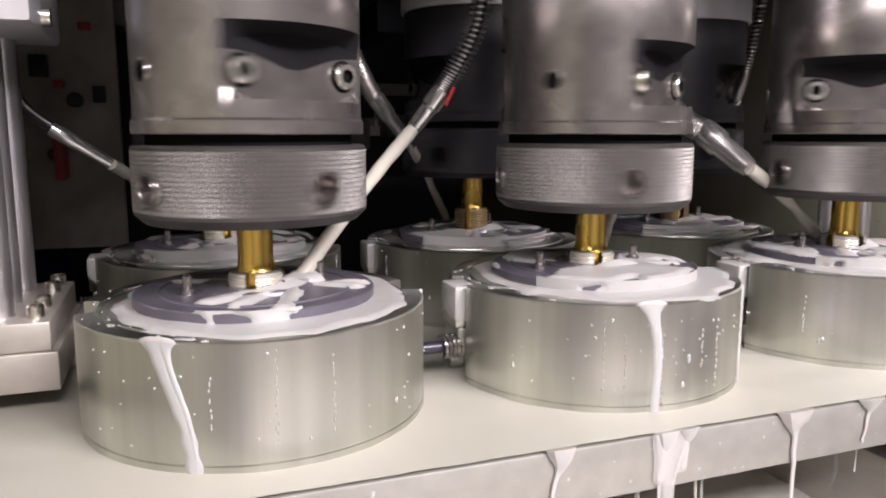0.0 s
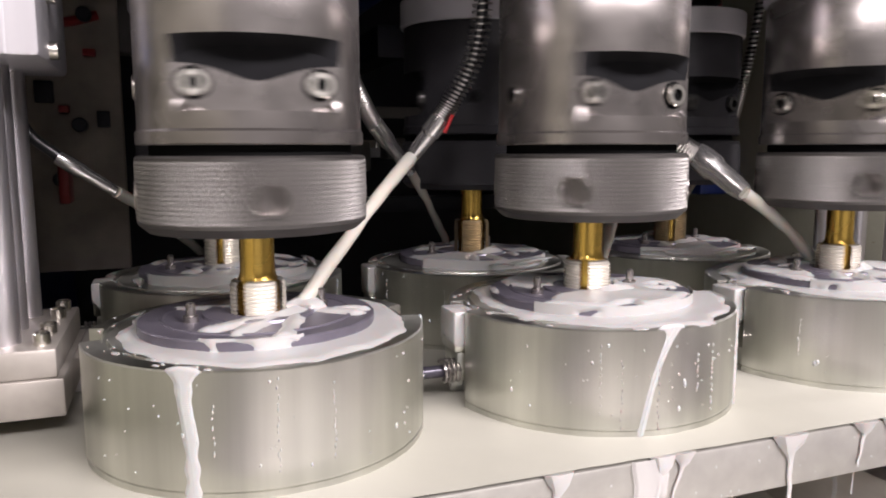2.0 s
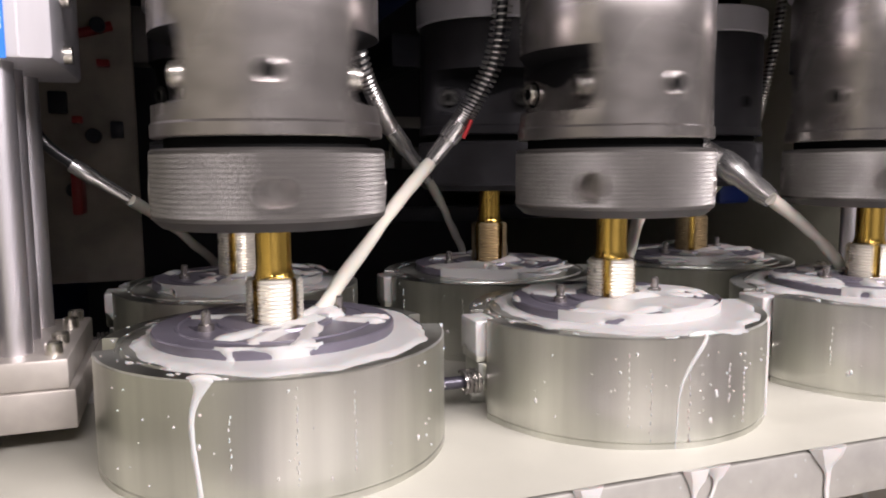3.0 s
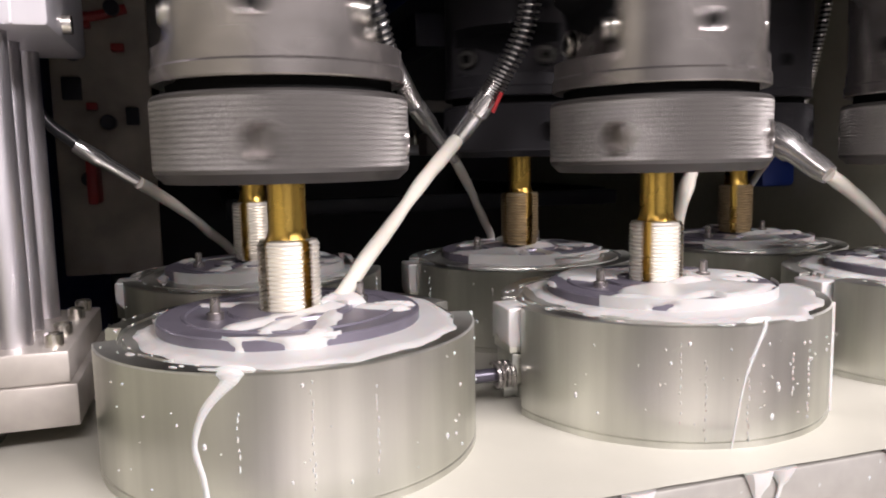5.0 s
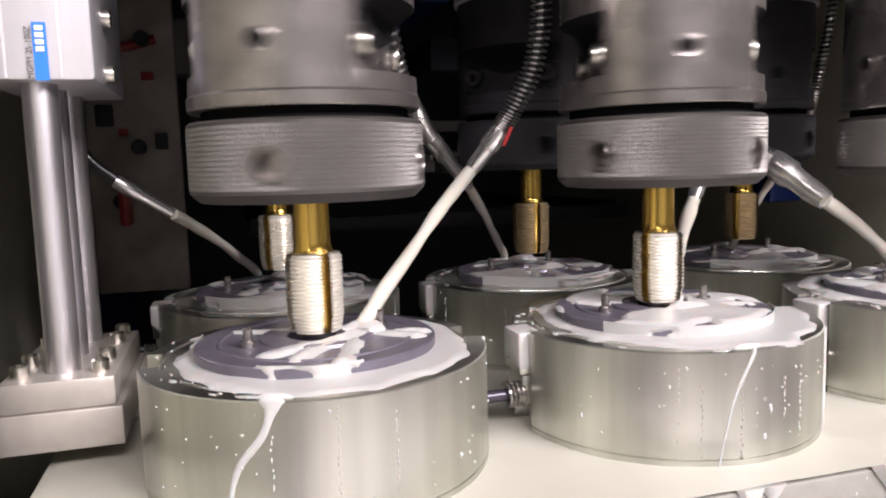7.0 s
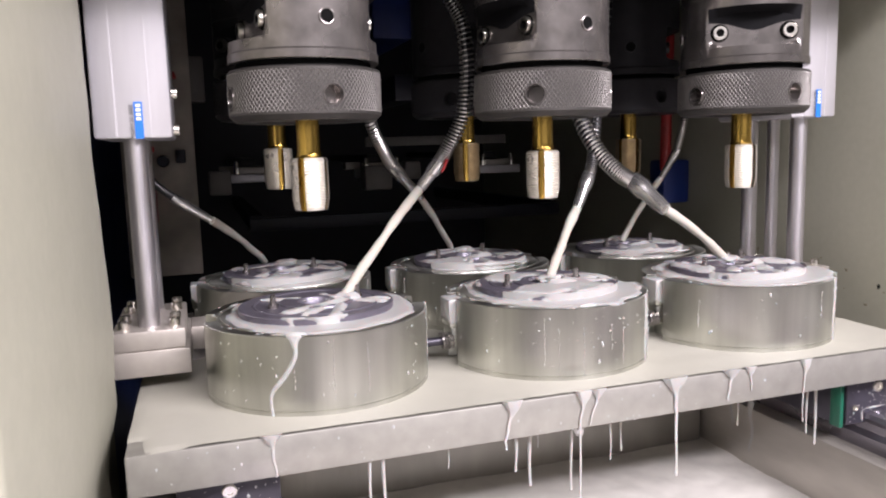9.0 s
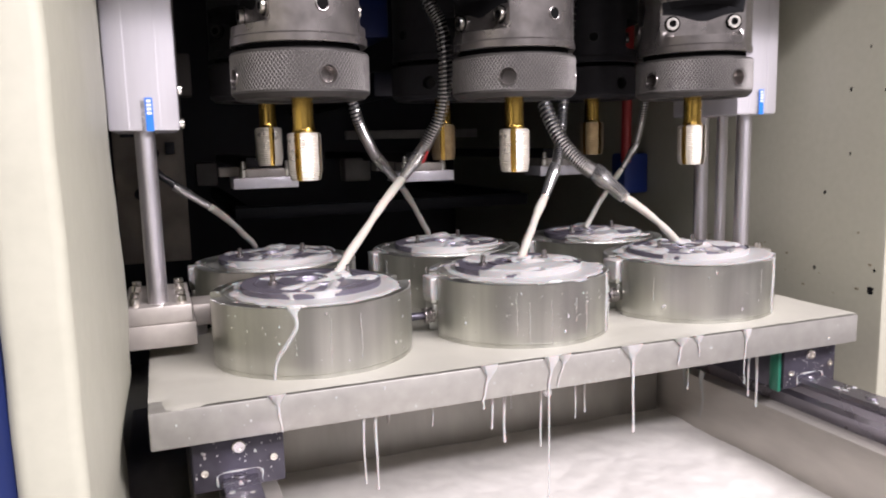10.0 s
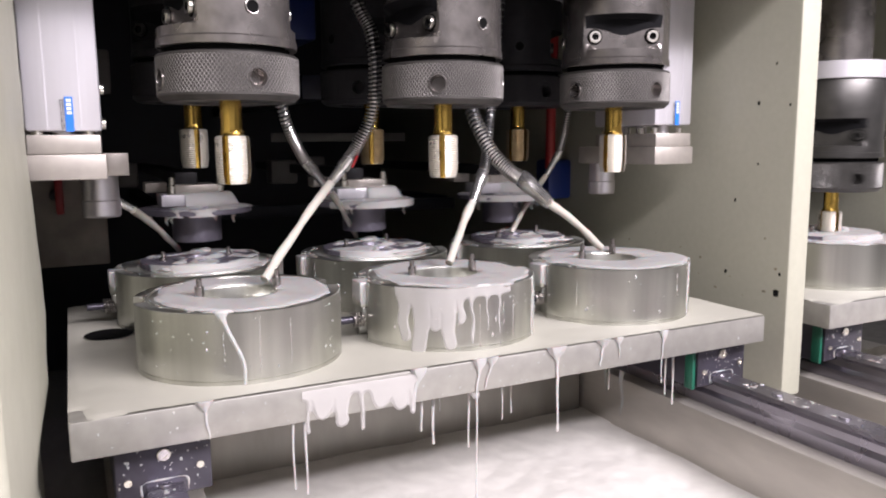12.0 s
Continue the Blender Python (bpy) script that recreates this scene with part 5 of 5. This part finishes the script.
    for bit, z in BROAD_BITS:
        walk(bit, run_rows(broad, five, z, ((0.0, 0.5, 1.0, 2.5, 3.0), (-2.0, 1.7, 1.4, 0.5, 0.2)), ((0.0, 2.5, 3.6), (0.0, 0.0, 0.0035))))
    three = (0.0465, 0.028, 0.001)
    second = ((0.0, -100.8, -98.0, -98.6), (0.5, -102.3, -100.2, -100.5), (1.0, -93.5, -99.7, -102.3), (1.5, -89.2, -98.6, -101.7), (2.0, -91.5, -97.4, -102.6), (2.5, -89.2, -95.8, -101.8), (3.0, -90.3, -99.0, -100.8),
              (5.0, -91.0, -97.2, -101.3), (6.0, -89.8, -94.8, -100.2), (7.0, -92.2, -99.0, -103.8), (8.6, -92.2, -99.0, -103.8), (9.0, -92.2, -99.0, -103.8), (12.0, -92.2, -99.0, -103.8))
    for bit, z in TRICKLE2_BITS:
        walk(bit, run_rows(second, three, z, sink=((0.0, 7.2, 8.6), (0.0, 0.0, 0.003))))
    for bit, z in BROAD2_BITS:
        walk(bit, run_rows(second, three, z, sink=((0.0, 1.0, 1.5, 2.5, 3.2), (0.0, 0.0, 0.0003, 0.0006, 0.0035))))
    for k, x in enumerate(COLS):
        walk(SPLASH[k], [(0.0, pose(x, ROW_F, 1.010)), (11.15, pose(x, ROW_F, 1.010)), (11.3, pose(x, ROW_F, TOP + 0.0018))] + [(t, pose(x, ROW_F + y - 0.078, TOP + z - 1.0545)) for t, y, z in grip if t > 11.3])
    for k, x in enumerate(COLS):
        walk(STRANDS[k], [(0.0, pose(x, ROW_F, 1.010)), (11.2, pose(x, ROW_F, 1.010)), (11.35, pose(x, ROW_F, 1.0535)), (11.5, pose(x, ROW_F, 1.0725)), (11.55, pose(x, ROW_F, 1.072)), (11.62, pose(x, ROW_F, 1.055)), (11.7, pose(x, ROW_F, 1.020)), (11.75, pose(x, ROW_F, 1.010)), (12.0, pose(x, ROW_F, 1.010))])
    walk(WASH, [(a, pose(COLS[1], ROW_F + dy, 1.0)) for a, dy in ((0.0, 0.025), (11.6, 0.025), (11.72, 0.0), (12.0, 0.0))])
    walk(EDGE_WASH, [(a, pose(0.168 + dx, y, z)) for a, dx, y, z in ((0.0, 0, 0.03, 0.9985), (11.55, 0, 0.03, 0.9985), (11.65, 0.0, -0.0008, 1.0), (12.0, 0.004, -0.0008, 0.997))])
    for k, x in enumerate(COLS):
        walk(SPRAY[k], [(t / 2, pose(x + REAR_DX, ROW_R, TOP, 0, 0, 9 * math.sin(t * (1.1 + 0.2 * k) + k))) for t in range(25)])
    walk(EDGE_RUN, [(a, pose(x, y, 1.0)) for a, x, y in ((0.0, 0.2625, -0.0008), (0.5, 0.2560, -0.0008), (1.0, 0.2500, -0.0008), (1.5, 0.2530, -0.0008), (2.0, 0.2545, -0.0008), (2.6, 0.2570, -0.0006), (3.3, 0.2600, 0.004), (12.0, 0.2600, 0.004))])
    def lifted(t):
        return float(np.interp(t, [g[0] for g in grip], [g[2] for g in grip])), float(np.interp(t, [g[0] for g in grip], [g[1] for g in grip])) - 0.078
    for d, k, hops, end, turn in HOPS:
        rest = pose(COLS[k] + 0.047 * math.cos(radians(turn)), ROW_F + 0.047 * math.sin(radians(turn)), 1.020)
        rows = [(0.0, rest), (hops[0][0] - 0.04, rest)]
        for t, w, a, b, h in hops:
            for q in (0.0, 0.3, 0.6):
                up, back = lifted(t + w * q)
                x, y = a.lerp(b, q).xy
                rows.append((t + w * q, pose(x, y + back, up + 0.0150 + 4 * h * q * (1 - q), 25 * q, 30 * q, 0)))
        t, w, a, b, h = hops[-1]
        up, back = lifted(t + w)
        for q in (0.0, 0.35, 0.7, 1.0):
            x, y = b.lerp(end, q).xy
            rows.append((t + w + 0.14 * q, pose(x, y + back * (1 - q), (up + 0.015) * (1 - q * q) + 0.990 * q * q + 0.012 * q * (1 - q), 20, 10, 0)))
        rows.append((12.0, rows[-1][1]))
        walk(d, rows)
    for k, d in enumerate(STREAM):
        q = k / (len(STREAM) - 1)
        rest = pose(COLS[2] + 0.047, ROW_F, 1.020)
        walk(d, [(0.0, rest), (11.36, rest), (11.42, pose(0.440 + 0.050 * q, 0.083 - 0.012 * q, 1.066 + 0.004 * q, 0, 10, 0)), (11.5, pose(0.452 + 0.074 * q, 0.082 - 0.020 * q, 1.081 - 0.026 * q * q, 0, 4 + 36 * q, 0)),
                 (11.6, pose(0.468 + 0.080 * q, 0.080 - 0.026 * q, 1.083 - 0.075 * q ** 1.7, 0, 6 + 60 * q, 0)), (11.68, pose(0.484 + 0.062 * q, 0.070 - 0.026 * q, 1.050 - 0.060 * q, 0, 60, 0)), (11.76, pose(0.490 + 0.050 * q, 0.060 - 0.02 * q, 0.990, 0, 0, 0)), (12.0, pose(0.490 + 0.050 * q, 0.060 - 0.02 * q, 0.990, 0, 0, 0))])
    # sliding out of its box stands for the red light going on during the lift
    walk(INDICATOR, [(t, pose(0, y, 0)) for t, y in ((0.0, 0.006), (10.85, 0.006), (10.95, 0.0), (11.65, 0.0), (11.75, 0.006), (12.0, 0.006))])
    for d, x, y, t0 in DROPS:
        hi, lo, fall = 0.987, 0.845, 0.16
        rows = [(t0 + 0.0 + fall * s, pose(x, y, hi - (hi - lo) * (0.15 * s + 0.85 * s * s))) for s in (0, 0.25, 0.5, 0.75, 1.0)]
        rows = [r for r in rows if 0 <= r[0] <= 12]
        if not rows:
            rows = [(0.0, pose(x, y, lo))]
        walk(d, ([(0.0, rows[0][1])] if rows[0][0] > 0.02 else []) + rows + ([(12.0, rows[-1][1])] if rows[-1][0] < 11.98 else []))


motions()
